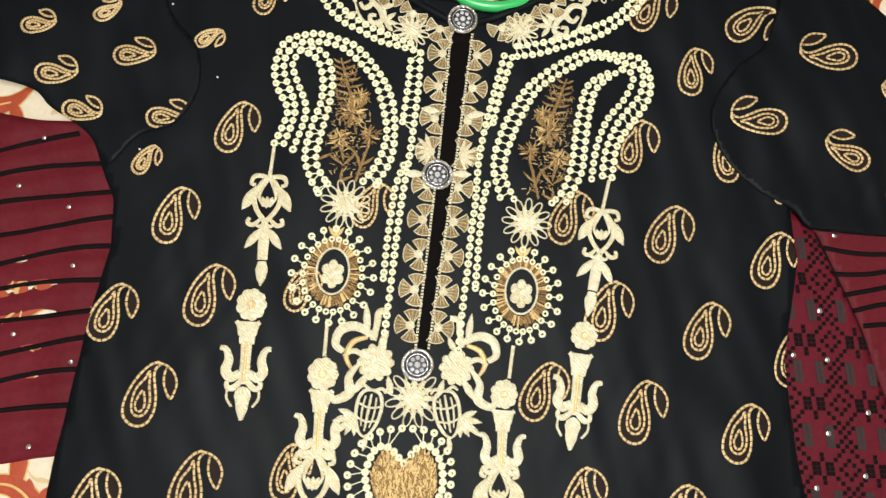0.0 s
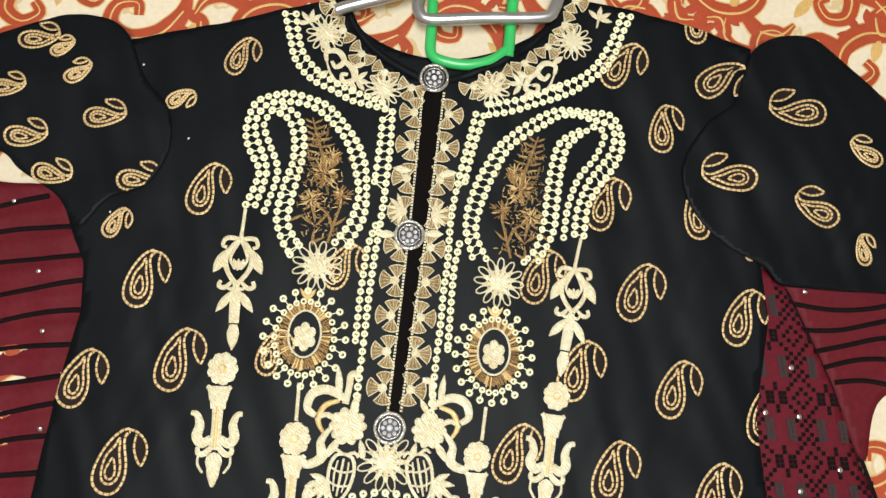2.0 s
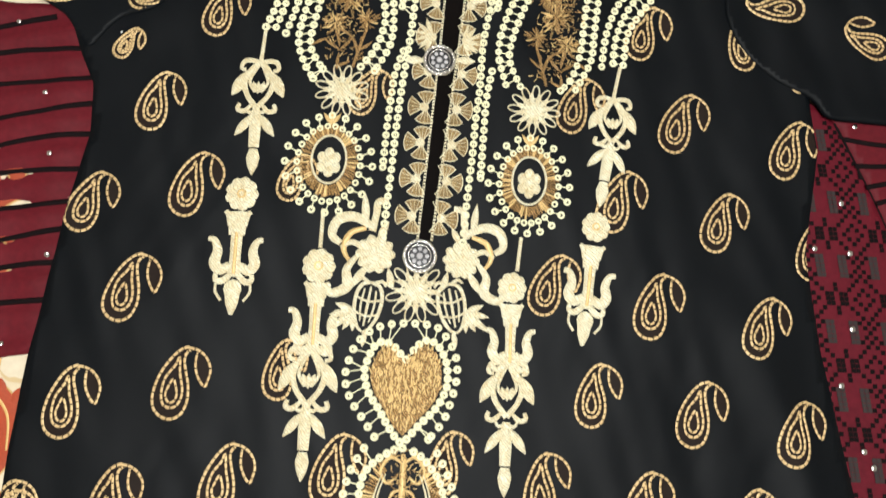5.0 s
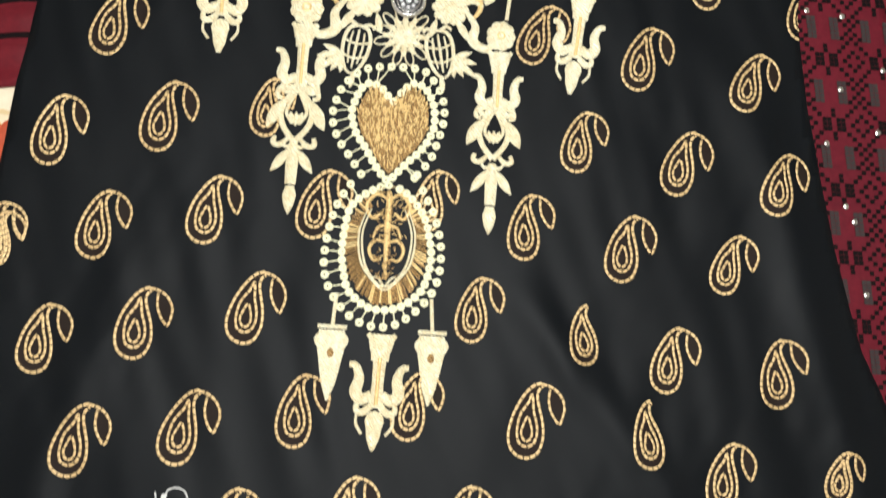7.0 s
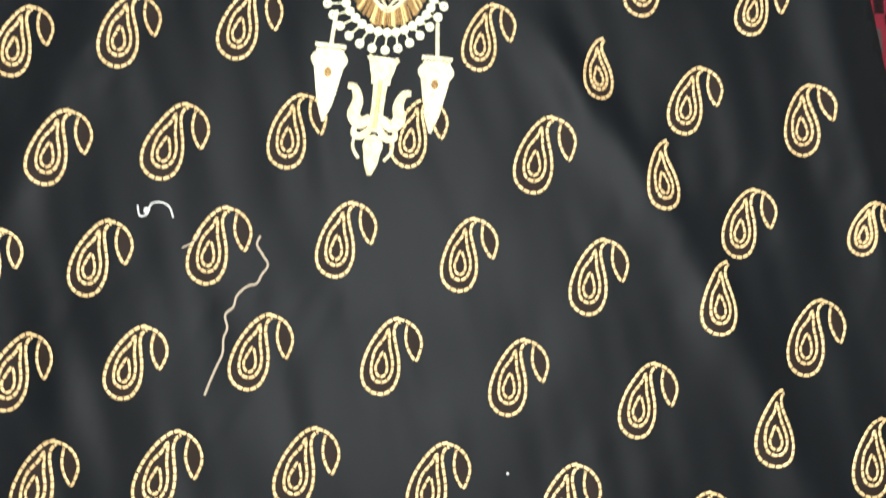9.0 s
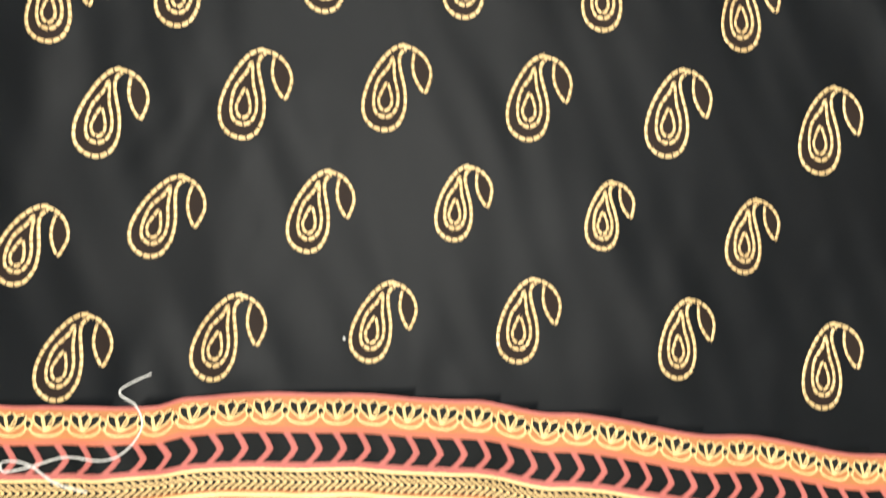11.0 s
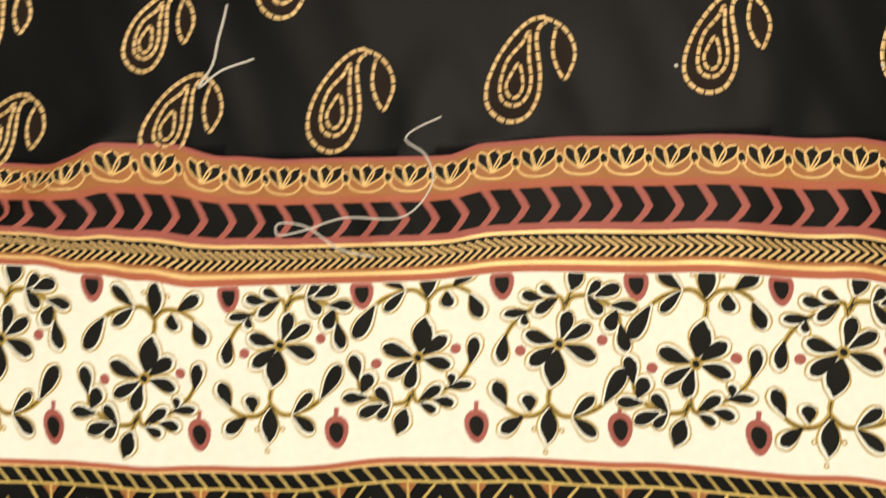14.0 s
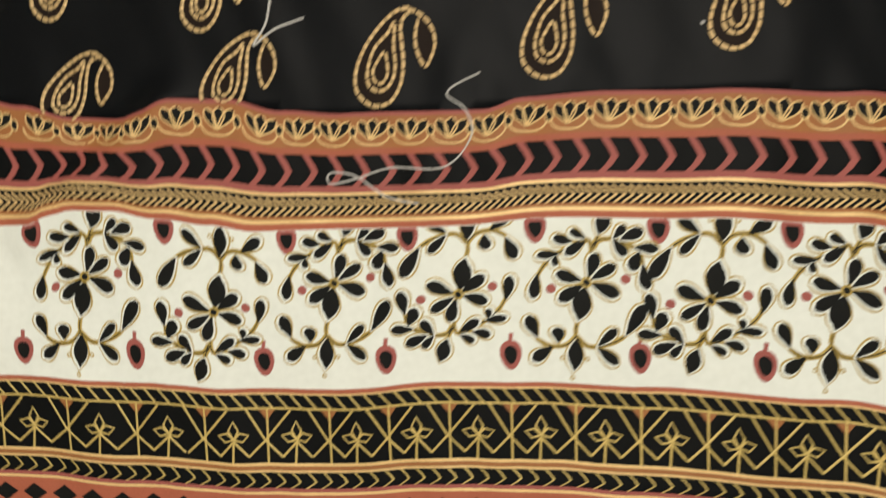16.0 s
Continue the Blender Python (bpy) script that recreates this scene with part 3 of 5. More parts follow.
def puff(cx, cy, rx, ry, h):
    return lambda x, y: cloth_z(x, y) + 1.3 + h * max(0.0, 1 - ((x - cx) / rx) ** 2 - ((y - cy) / ry) ** 2) ** 1.4 + 1.2 * noise.noise((x / 28.0, y / 40.0, 3.0))


SLEEVE_L = [(-212, 12), (-222, 24), (-236, 30), (-262, 30), (-282, 23), (-311, 9), (-360, -12), (-365, -60), (-298, -77), (-280, -91), (-252, -108), (-240, -124), (-232, -130), (-215, -108), (-190, -98), (-176, -70), (-180, -38), (-200, -15)]
SLEEVE_R = [(256, 20), (263, 38), (275, 48), (290, 53), (313, 52), (339, 30), (369, 0), (405, -40), (410, -150), (361, -147), (331, -147), (301, -146), (279, -144), (268, -132), (240, -118), (214, -92), (206, -60), (224, -25), (248, -4)]
zl, zr = puff(-290, -30, 110, 75, 3.5), puff(345, -40, 100, 95, 5)
sleeve_l = part("sleeve", cloth(rounded(SLEEVE_L, 5), 3.0, zl, 3.0), BLACK, kurta)
sleeve_r = part("sleeve", cloth(rounded(SLEEVE_R, 5), 3.0, zr, 3.0), BLACK, kurta)

# ---- printed paisleys ----
OUTER = [(28, 91), (11, 85), (-6, 69), (-22, 45), (-32, 22), (-37, 0), (-35, -20), (-26, -33), (-12, -41), (4, -42), (18, -35), (26, -23), (31, -5), (30, 20), (24, 45), (20, 63), (22, 77), (30, 85)]
CURL = [(28, 89), (44, 85), (59, 75), (69, 60), (72, 45), (68, 28), (63, 18), (54, 26), (45, 43), (42, 60), (44, 80)]
MIDDLE = [(10, 70), (2, 55), (-12, 37), (-18, 20), (-20, 0), (-16, -15), (-4, -22), (9, -19), (18, -5), (19, 15), (13, 40)]
INNER = [(1, 30), (-8, 15), (-12, 3), (-8, -9), (2, -12), (9, -2), (8, 13)]


TUCKED = ((126, -486), (173, -547), (209, -617), (248, -689))


def paisley(x, y, turn, length, parent, height=None, mirror=False, rim=None):
    """One printed drop with its curl, from the foot of the drop at (x, y)."""
    s = length / 137.0
    a = radians(turn - (102.6 if mirror else 77.4))
    c, n = math.cos(a), math.sin(a)
    height = height or cloth_z

    def lay(u, v):
        u, v = (-u - 2 if mirror else u + 2) * s * 0.94, (v + 43) * s
        X, Y = x + u * c - v * n, y + u * n + v * c
        return X, Y, height(X, Y)
    sh = Sheet(lay)
    k = 1 / s
    sh.fill([(p[0] * 0.96, p[1] * 0.96) for p in spline(OUTER, 9, True)], 0.18, 1)
    # where the cloth is tucked the curl is folded out of sight
    tucked = any(math.hypot(x - a, y - b) < 6 for a, b in TUCKED)
    if not tucked:
        sh.fill([tuple(p) for p in spline(CURL[1:], 9, True)], 0.18, 1)
    for line, closed, w in ((OUTER, False, 1.9), (CURL, False, 1.75), (MIDDLE, True, 1.75), (INNER, True, 1.6)):
        if tucked and line is CURL:
            continue
        q = spline(line, 2.1, closed)
        sh.stroke(q, w * k, 0.25, 0.35, closed, sharp=True, gap=6)
    if rim:
        keep = [k for k, ids in enumerate(sh.f) if all(inside(sh.v[i][0] * 1000, sh.v[i][1] * 1000, rim) for i in ids)]
        sh.f, sh.m = [sh.f[k] for k in keep], [sh.m[k] for k in keep]
        used = sorted({i for ids in sh.f for i in ids})
        to = {o: n for n, o in enumerate(used)}
        sh.v, sh.f = [sh.v[i] for i in used], [tuple(to[i] for i in ids) for ids in sh.f]
    return part("paisley_motif", sh, (FOIL, PRINTBROWN), parent)


# foot of each drop, its lean in degrees and its length
CHEST = [(-151, -116, 74, 40), (-187, -185, 78, 42), (-158, -242, 77, 45), (-224, -256, 73, 42), (-191, -312, 76, 45), (167, -177, 70, 45), (245, -191, 70, 44), (196, -245, 72, 43), (143, -111, 72, 43), (124, -236, 72, 45), (79, -294, 70, 43), (95, -168, 71, 42), (-136, -8, 68, 32), (150, 2, 58, 42), (-50, -165, 67, 36), (-92, -228, 74, 33), (192, -48, 85, 38), (221, 0, 35, 44), (-181, -36, 33, 22), (-213, -136, 61, 24), (220, 42, 87, 35)]
WAIST = [(222, -113, 99, 37), (256, -127, 50, 17), (-217, -385, 82, 45), (-153, -371, 79, 46), (-119, -427, 79, 44), (-184, -441, 81, 43), (-244, -450, 81, 40), (151, -306, 76, 45), (222, -315, 70, 43), (179, -374, 74, 44), (245, -383, 75, 43), (113, -364, 80, 41), (83, -423, 86, 42), (145, -433, 78, 44), (212, -436, 72, 40), (263, -261, 77, 43), (-87, -356, 84, 38), (-52, -419, 78, 45), (20, -409, 82, 39)]
HIP = [(-153, -500, 82, 44), (-89, -487, 77, 46), (-210, -512, 82, 42), (-122, -561, 76, 46), (-183, -571, 78, 44), (-52, -547, 84, 44), (16, -539, 79, 42), (52, -477, 82, 41), (90, -546, 80, 47), (126, -486, 93, 37), (177, -501, 79, 42), (251, -506, 90, 43), (170, -547, 94, 41), (215, -571, 80, 42), (289, -562, 81, 32), (-240, -449, 84, 33), (-153, -630, 78, 44), (-89, -617, 80, 45), (-18, -606, 82, 44)]
THIGH = [(53, -607, 83, 43), (128, -613, 81, 45), (206, -617, 87, 43), (-188, -696, 77, 44), (-127, -684, 76, 42), (-60, -673, 77, 44), (14, -669, 81, 44), (87, -674, 81, 44), (162, -680, 79, 44), (245, -689, 89, 44), (260, -636, 80, 46), (-166, -752, 78, 44), (-103, -743, 76, 46), (-28, -734, 77, 45), (46, -736, 78, 45), (304, -702, 85, 46), (-209, -634, 75, 37)]
SKIRT = [(-71, -801, 75, 48), (2, -797, 75, 47), (79, -802, 77, 47), (156, -811, 77, 49), (243, -821, 77, 50), (-144, -810, 73, 47), (122, -742, 80, 45), (201, -752, 81, 46), (-119, -861, 64, 45), (-39, -860, 72, 44), (38, -855, 77, 40), (118, -861, 79, 37)]
ABOVE_HEM = [(-240, -931, 57, 42), (-321, -931, 52, 40), (197,-875,77,41), (-184,-874,64,43), (-88,-924,68,46), (-8,-917,70,43), (71,-920,77,45), (158,-931,80,43), (240,-950,79,47), (-164,-932,67,46), (-247,-892,60,38), (-321,-882,59,37)]
ON_SLEEVE_R = [(317, -8, 179, 43), (263, -62, 180, 42), (324, -93, 153, 36), (359, -47, 146, 28), (347, -126, 100, 23)]
ON_SLEEVE_L = [(-239, -48, 8, 30), (-293, 8, 13, 29), (-256, -21, 39, 22), (-293, -65, 4, 30), (-210, -93, 6, 31), (-271, -89, -8, 28), (-307, -31, 10, 25), (-269, -1, 35, 19)]
for rows in (CHEST, WAIST, HIP, THIGH, SKIRT, ABOVE_HEM):
    for x, y, turn, length in rows:
        near = x < -170 or x > 200 or y < -880
        paisley(x, y, turn, length, front, rim=body if near else None)
for x, y, turn, length in ON_SLEEVE_R:
    paisley(x, y, turn, length, sleeve_r, zr, rim=SLEEVE_R)
for x, y, turn, length in ON_SLEEVE_L:
    paisley(x, y, turn, length, sleeve_l, zl, True, SLEEVE_L)

# ---- embroidery ----
bead_mesh = Sheet(lambda x, y: (x, y, 0)).ring(0, 0, 1.85, 1.75, 1.0, 0.1, n=10).mesh("ring", BEAD)
BEADS = [0]


def bead(x, y, parent, r=1.0):
    ob = new("ring", bead_mesh)
    ob.location = (x / 1000, y / 1000, (cloth_z(x, y) + 0.25) / 1000)
    ob.scale = (r, r, 1)
    ob.parent = parent
    BEADS[0] += 1
    return ob


def chain(lines, pitch=6.2, links=True, single=False):
    """Rows of embroidered rings joined by short stitches; single rings while they can be counted, then one piece."""
    base = Sheet()
    q = [spline(l, pitch) for l in lines]
    for l in q:
        base.stroke([(p.x, p.y) for p in l], 0.7, 0.4, 0.2, sharp=True)
    if links:
        for a, b in zip(q, q[1:]):
            for p in a:
                n = min(b, key=lambda o: (o - p).length)
                if (n - p).length < 11:
                    base.stroke([p, n], 0.8, 0.4, 0.2, sharp=True)
    if single and BEADS[0] < 300:
        ob = part("bead_chain", base, BEAD, kurta)
        for l in q:
            for p in l:
                bead(p.x, p.y, ob, random.uniform(0.93, 1.08))
    else:
        for l in q:
            for p in l:
                base.ring(p.x, p.y, 1.85 * random.uniform(0.93, 1.08), 1.75, 1.0, 0.25, n=10)
        ob = part("bead_chain", base, BEAD, kurta)
    return ob


L_OUT = [(-117, -107), (-112, -93), (-110, -80), (-119, -64), (-122, -49), (-116, -29), (-98, -21), (-80, -22), (-63, -28), (-48, -43), (-36, -62), (-31, -82), (-31, -111), (-41, -133)]
L_IN = [(-110, -107), (-105, -89), (-105, -76), (-114, -55), (-115, -43), (-109, -31), (-97, -27), (-75, -29), (-59, -41), (-47, -56), (-39, -78), (-36, -96), (-41, -116), (-51, -132)]
L_THIRD = [(-103, -111), (-97, -89), (-97, -76), (-104, -60), (-109, -46), (-104, -34)]
L_HOOK = [[(-104, -34), (-92, -40), (-86, -55), (-86, -73), (-91, -92), (-94, -115), (-89, -131), (-82, -142)], [(-96, -31), (-85, -37), (-79, -53), (-79, -70), (-82, -88), (-86, -114), (-83, -125), (-76, -135)]]
R_OUT = [(132, -116), (135, -93), (143, -78), (157, -57), (160, -39), (153, -22), (134, -20), (110, -20), (88, -32), (69, -48), (57, -67), (48, -89), (44, -113), (50, -137)]
R_IN = [(125, -115), (127, -95), (136, -73), (152, -50), (153, -31), (140, -26), (117, -23), (96, -35), (77, -49), (67, -65), (59, -84), (53, -104), (52, -119), (60, -137)]
R_THIRD = [(117, -118), (120, -93), (128, -71), (140, -55), (147, -36), (138, -31)]
R_HOOK = [[(138, -31), (124, -42), (117, -52), (113, -74), (111, -97), (109, -115), (98, -138)], [(127, -35), (113, -45), (107, -62), (104, -84), (102, -107), (96, -128), (88, -138)]]
chain([L_OUT, L_IN], single=True)
chain([R_OUT, R_IN], single=True)
chain([L_THIRD], single=True)
chain([R_THIRD], single=True)
chain(L_HOOK, single=True)
chain(R_HOOK, single=True)
chain([[(-101, 43), (-96, 25), (-91, 8), (-83, -3), (-73, -10), (-59, -16), (-44, -23), (-28, -26), (-15, -29)], [(-93, 44), (-90, 28), (-85, 13), (-74, 0), (-59, -9), (-40, -17), (-23, -22)]])
chain([[(166, 60), (160, 46), (155, 31), (148, 18), (135, 6), (122, -4), (107, -11), (91, -17), (78, -22), (58, -27)], [(159, 61), (154, 46), (147, 31), (138, 17), (124, 6), (107, -2), (91, -10), (78, -14), (57, -19)]])
chain([[(-15, -29), (-15, -57), (-17, -93), (-19, -117), (-22, -147), (-24, -176), (-25, -199), (-28, -249)], [(-22, -36), (-23, -60), (-25, -84)]])
chain([[(-22, -117), (-27, -134), (-29, -157), (-30, -170), (-31, -201)]])
chain([[(48, -27), (43, -51), (37, -80), (33, -109), (32, -141), (30, -163), (29, -187), (27, -214), (25, -253)], [(54, -28), (48, -51), (44, -70), (42, -80)]])
chain([[(40, -127), (37, -146), (36, -169), (35, -204)]])


def at(x, y, turn=0.0, s=1.0, mirror=False):
    """Lays a motif drawn round its own origin at (x, y), turned by degrees."""
    c, n = math.cos(radians(turn)) * s, math.sin(radians(turn)) * s

    def lay(u, v):
        u = -u if mirror else u
        X, Y = x + u * c - v * n, y + u * n + v * c
        return X, Y, cloth_z(X, Y)
    return Sheet(lay)


def both(sh, pts, w, **k):
    sh.stroke(pts, w, **k)
    sh.stroke([(-p[0], p[1]) for p in pts], w, **k)


def lyre(sh):
    sh.stroke([(0, 3), (0, -4)], 3, 0.9)
    both(sh, [(0, -1), (-6, -8), (-9.5, -17), (-7, -26), (0, -35)], [3, 3.6, 4, 3.4, 4])
    both(sh, [(0, -2), (-6, -1), (-11, -2), (-12.5, -7), (-9, -8)], [3, 3.5, 3.5, 3, 2.5])
    both(sh, [(0, -3), (4, -10), (6, -17), (2, -24)], [1.6, 2.2, 2.2, 1.6])
    for s in (-1, 1):
        sh.leaf(s * 8, -9, 270 + s * 28, 20, 8.5, tipped=True, rise=1.0)
        sh.leaf(s * 1.5, -24, 90 - s * 16, 8, 4.2, tipped=True)
        sh.stroke([(s * 3, -32), (s * 8, -37), (s * 12.5, -36), (s * 11.5, -32)], [2, 3.4, 3.4, 2.6])
    sh.leaf(0, -25, 90, 9, 4, tipped=True)


def arrow(sh):
    sh.stroke([(0, 3), (0, -8), (0, -24)], [5, 8, 7], 1.1)
    for s in (-1, 1):
        sh.leaf(s * 2, -1, 270 + s * 36, 19, 6.5, tipped=True, rise=0.9)
        sh.stroke([(s * 1, 1), (s * 5, 0), (s * 7, 3)], [2.5, 2.5, 1.6])
    sh.stroke([(0, -25), (0, -31), (0, -36), (0, -43)], [5.5, 9, 6.5, 0.6], 1.2)


def rosette(sh, r=9.0):
    sh.cut("rosette_centre")
    sh.disc(0, 0, r * 0.66, 1.0, 0.6, 12)
    sh.ring(0, 0, r * 0.25, r * 0.16, 0.5, 1.4, m=1, n=10)
    for i in range(9):
        a = 2 * math.pi * i / 9
        sh.cut("petal")
        sh.disc(r * 0.68 * math.cos(a), r * 0.75 * math.sin(a), r * 0.42, 0.9, 0.3, 8)


def horns(sh, tip=True):
    sh.stroke([(0, 0), (0, -4), (0, -16)], [13, 12, 10.5], 1.0)
    both(sh, [(-5, -10), (-6, -3), (-8.5, 0)], [3, 4, 3], base=0.5)
    sh.stroke([(0, -15), (0, -30), (0, -44)], [8, 7, 9], 1.2)
    sh.stroke([(0, -14), (0, -28), (0, -42)], 2.4, 0.5, 1.3, m=1)
    both(sh, [(-3, -36), (-9, -39.5), (-13, -35), (-11.5, -27), (-14, -20), (-18, -19)], [5, 7, 7.5, 6.5, 5, 3.4], rise=1.1)
    both(sh, [(-3, -43), (-7.5, -47), (-11.5, -46), (-11.5, -42)], [4, 4.5, 4, 3])
    if tip:
        both(sh, [(-11, -48), (-11, -54), (-7, -60)], [1.6, 2, 1.8])
        sh.disc(0, -52, 5.8, 1.2, 0.5, 12, ry=6.5)
        sh.stroke([(0, -54), (0, -60), (0, -69)], [10, 8, 2], 1.1)


def motif(name, draw, x, y, turn=0.0, s=1.0, mirror=False, label="", mats=None):
    sh = at(x, y, turn, s, mirror)
    draw(sh)
    mats = mats or (GOLD, ZARI, ANTIQUE)
    if not sh.marks:
        return part(name, sh, mats, kurta, label)
    ob = None
    for piece, sub in sh.pieces():
        made = part(piece if ob else name, sub, mats, ob or kurta, "" if ob else label)
        if piece == "stitched_ring":
            tagged(made, "dense radial gold stitches", kind="stuff")
        ob = ob or made
    return ob


def pendant(stick, pieces):
    ob = part("pendant_motif", Sheet().stroke(stick, 2.6, 0.9), (GOLD, ZARI), kurta, "pale gold embroidered hanging pendant")
    for draw, x, y, turn, s in pieces:
        sh = at(x, y, turn, s)
        draw(sh)
        if draw is rosette:
            motif("rosette", rosette, x, y, turn, s)
        else:
            part("pendant_link", sh, (GOLD, ZARI), ob)


def cup(sh):
    horns(sh, False)


pendant([(-117, -110), (-118, -130)], [(lyre, -118, -131, 0, 1.0), (arrow, -118, -169, 1, 1.0), (rosette, -122, -225, 0, 1.12), (horns, -123, -237, 1, 0.98)])
pendant([(130, -118), (126, -139)], [(lyre, 126, -140, -3, 0.95), (arrow, 123, -177, -9, 1.0), (rosette, 114, -233, 0, 1.0), (horns, 112, -246, -5, 0.97)])
pendant([(-68, -232), (-68, -258)], [(rosette, -68, -270, 0, 1.12), (cup, -68, -281, 0, 0.95), (lyre, -69, -322, 0, 1.05), (arrow, -69, -362, 0, 1.0)])
pendant([(64, -243), (62, -266)], [(rosette, 59, -277, 0, 1.0), (cup, 59, -288, 0, 0.9), (lyre, 58, -325, 0, 1.0), (arrow, 58, -366, 0, 1.0)])


def open_flower(sh, r=17.0, n=12):
    """A star of looped petals round a filled heart."""
    sh.cut("flower_centre")
    sh.disc(0, 0, r * 0.34, 1.2, 0.6, 12)
    for i in range(n):
        a = 2 * math.pi * (i + 0.5) / n
        c, s = math.cos(a), math.sin(a)
        sh.cut("petal")
        sh.ring(r * 0.74 * c, r * 0.74 * s, r * 0.27, 1.1, 0.7, 0.3, ry=r * 0.13, turn=a, n=12)
        sh.leaf(0, 0, math.degrees(a) + 180 / n, r * 0.72, r * 0.2, tipped=True, rise=0.8, base=0.5)


for x, y, r in ((-62, -149, 18), (70, -154, 18), (-4, -283, 20), (-69, 30, 15), (-23, -12, 14), (59, -6, 14), (121, 37, 15)):
    motif("flower_motif", lambda sh, r=r: open_flower(sh, r), x, y, random.uniform(0, 30), label="pale gold embroidered star flower")


def scroll(sh):
    sh.stroke([(-12, 4), (-14, 12), (-5, 15), (2, 8), (-3, 1), (-8, 5)], [3, 4.4, 5, 5, 4.4, 3])
    sh.stroke([(2, 8), (10, 3), (14, -6), (6, -10), (3, -4), (8, -3)], [4.4, 5, 5, 4.4, 3.8, 3])
    sh.stroke([(-12, 4), (-6, -6), (4, -14)], [1.6, 2.4, 1.4])
    for x, y, a in ((-12, 14, 150), (12, -8, -60), (10, 4, 30), (-8, -4, 220)):
        sh.leaf(x, y, a, 12, 5.6, tipped=True)


def sprig(sh):
    for a in (60, 110, 165, 20):
        sh.leaf(0, 0, a, 12, 4.6, tipped=True)
    sh.stroke([(0, 0), (3, -8)], [2.4, 1.4])


motif("scroll_motif", scroll, -57, 2, -10, 0.9, label="gold embroidered scroll")
motif("scroll_motif", scroll, 97, 3, 10, 0.9, True, label="gold embroidered scroll")
for x, y, a in ((-82, 38, 20), (-44, -6, -70), (141, 57, -30), (82, -1, 70)):
    motif("sprig_motif", sprig, x, y, a, 0.9, label="gold embroidered leaf sprig")


def cluster(sh):
    """The swirl beside the lowest button: rosette, hooks, spikes and leaves."""
    sh.cut("rosette_centre")
    sh.disc(-29, -3, 6, 1.2, 0.8, 12)
    for i in range(10):
        a = 36 * i
        sh.cut("petal")
        sh.leaf(-29, -3, a, 13, 7, rise=1.0, base=0.5)
    sh.cut("leaf")
    sh.leaf(-36, 14, 96, 24, 5.5, tipped=True, rise=1.0)
    sh.cut("hook")
    sh.stroke([(-32, 12), (-30, 24), (-29, 32), (-22, 33)], [5, 4.5, 5, 4.5], 1.0)
    sh.cut("hook")
    sh.stroke([(-30, 14), (-44, 21), (-55, 18), (-58, 8), (-52, 3)], [4, 6, 7, 6, 4], 1.1)
    sh.cut("hook")
    sh.stroke([(-36, 14), (-46, 10), (-50, 0), (-46, -8)], [3, 4, 4, 2.5], 0.9, m=1)
    sh.cut("hook")
    sh.stroke([(-34, -2), (-44, 4), (-52, 0)], [3, 4, 2.5], 0.9)
    sh.cut("hook")
    sh.stroke([(-40, -4), (-47, -14), (-46, -25), (-56, -30), (-60, -24)], [3, 5, 7.5, 6, 4], 1.1)
    sh.cut("leaf")
    sh.leaf(-33, -10, 235, 20, 6, tipped=True)
    sh.cut("leaf")
    sh.leaf(-20, -12, 285, 14, 5, tipped=True)
    sh.cut("leaf")
    sh.leaf(-28, 8, 60, 13, 5, tipped=True)


motif("swirl_motif", cluster, -3, -257, 0, 1.0, label="pale gold embroidered swirl with rosette")
motif("swirl_motif", cluster, -3, -258, 0, 0.95, True, label="pale gold embroidered swirl with rosette")


def knot(sh):
    """A small lantern of upright bars with a spray of leaves at its foot."""
    both(sh, [(0, 16), (-6, 14), (-9, 6), (-8, -6), (-4, -15), (0, -18)], [2.2, 2.8, 2.6, 2.6, 2.4, 1.6])
    sh.stroke([(0, 13), (0, 0), (0, -14)], [1.6, 2.2, 1.4])
    both(sh, [(-4, 11), (-4.6, 0), (-3, -11)], [1.3, 1.6, 1.1])
    sh.stroke([(-8, 5), (0, 3), (8, 5)], 1.6)
    sh.stroke([(-8, -5), (0, -7), (8, -5)], 1.6)
    both(sh, [(-2, 16), (-7, 18), (-10, 15)], [2.2, 2.6, 1.6])
    for a, l in ((168, 14), (200, 17), (228, 22), (250, 15), (276, 14)):
        sh.leaf(-8, -5, a, l, 5.0, tipped=True, rise=1.0)
    sh.leaf(2, -16, 270, 12, 4.2, tipped=True)


motif("knot_motif", knot, -35, -294, -8, 0.95, label="gold embroidered knot with leaves")
motif("knot_motif", knot, 20, -292, 12, 0.95, True, label="gold embroidered knot with leaves")
for x, y, a in ((-7, -123, 180), (14, -121, 2), (22, -76, 10), (2, -74, 175)):
    motif("leaf_motif", lambda sh: sh.leaf(0, 0, 0, 14, 6.5, tipped=True, rise=1.0), x, y, a)
for x, y, a in ((-3, -104, 90), (19, -106, -90)):
    motif("half_flower_motif", lambda sh: [sh.leaf(0, 0, k, 13, 3.6, tipped=True) for k in (20, 50, 80, 110, 140, 165)], x, y, a)


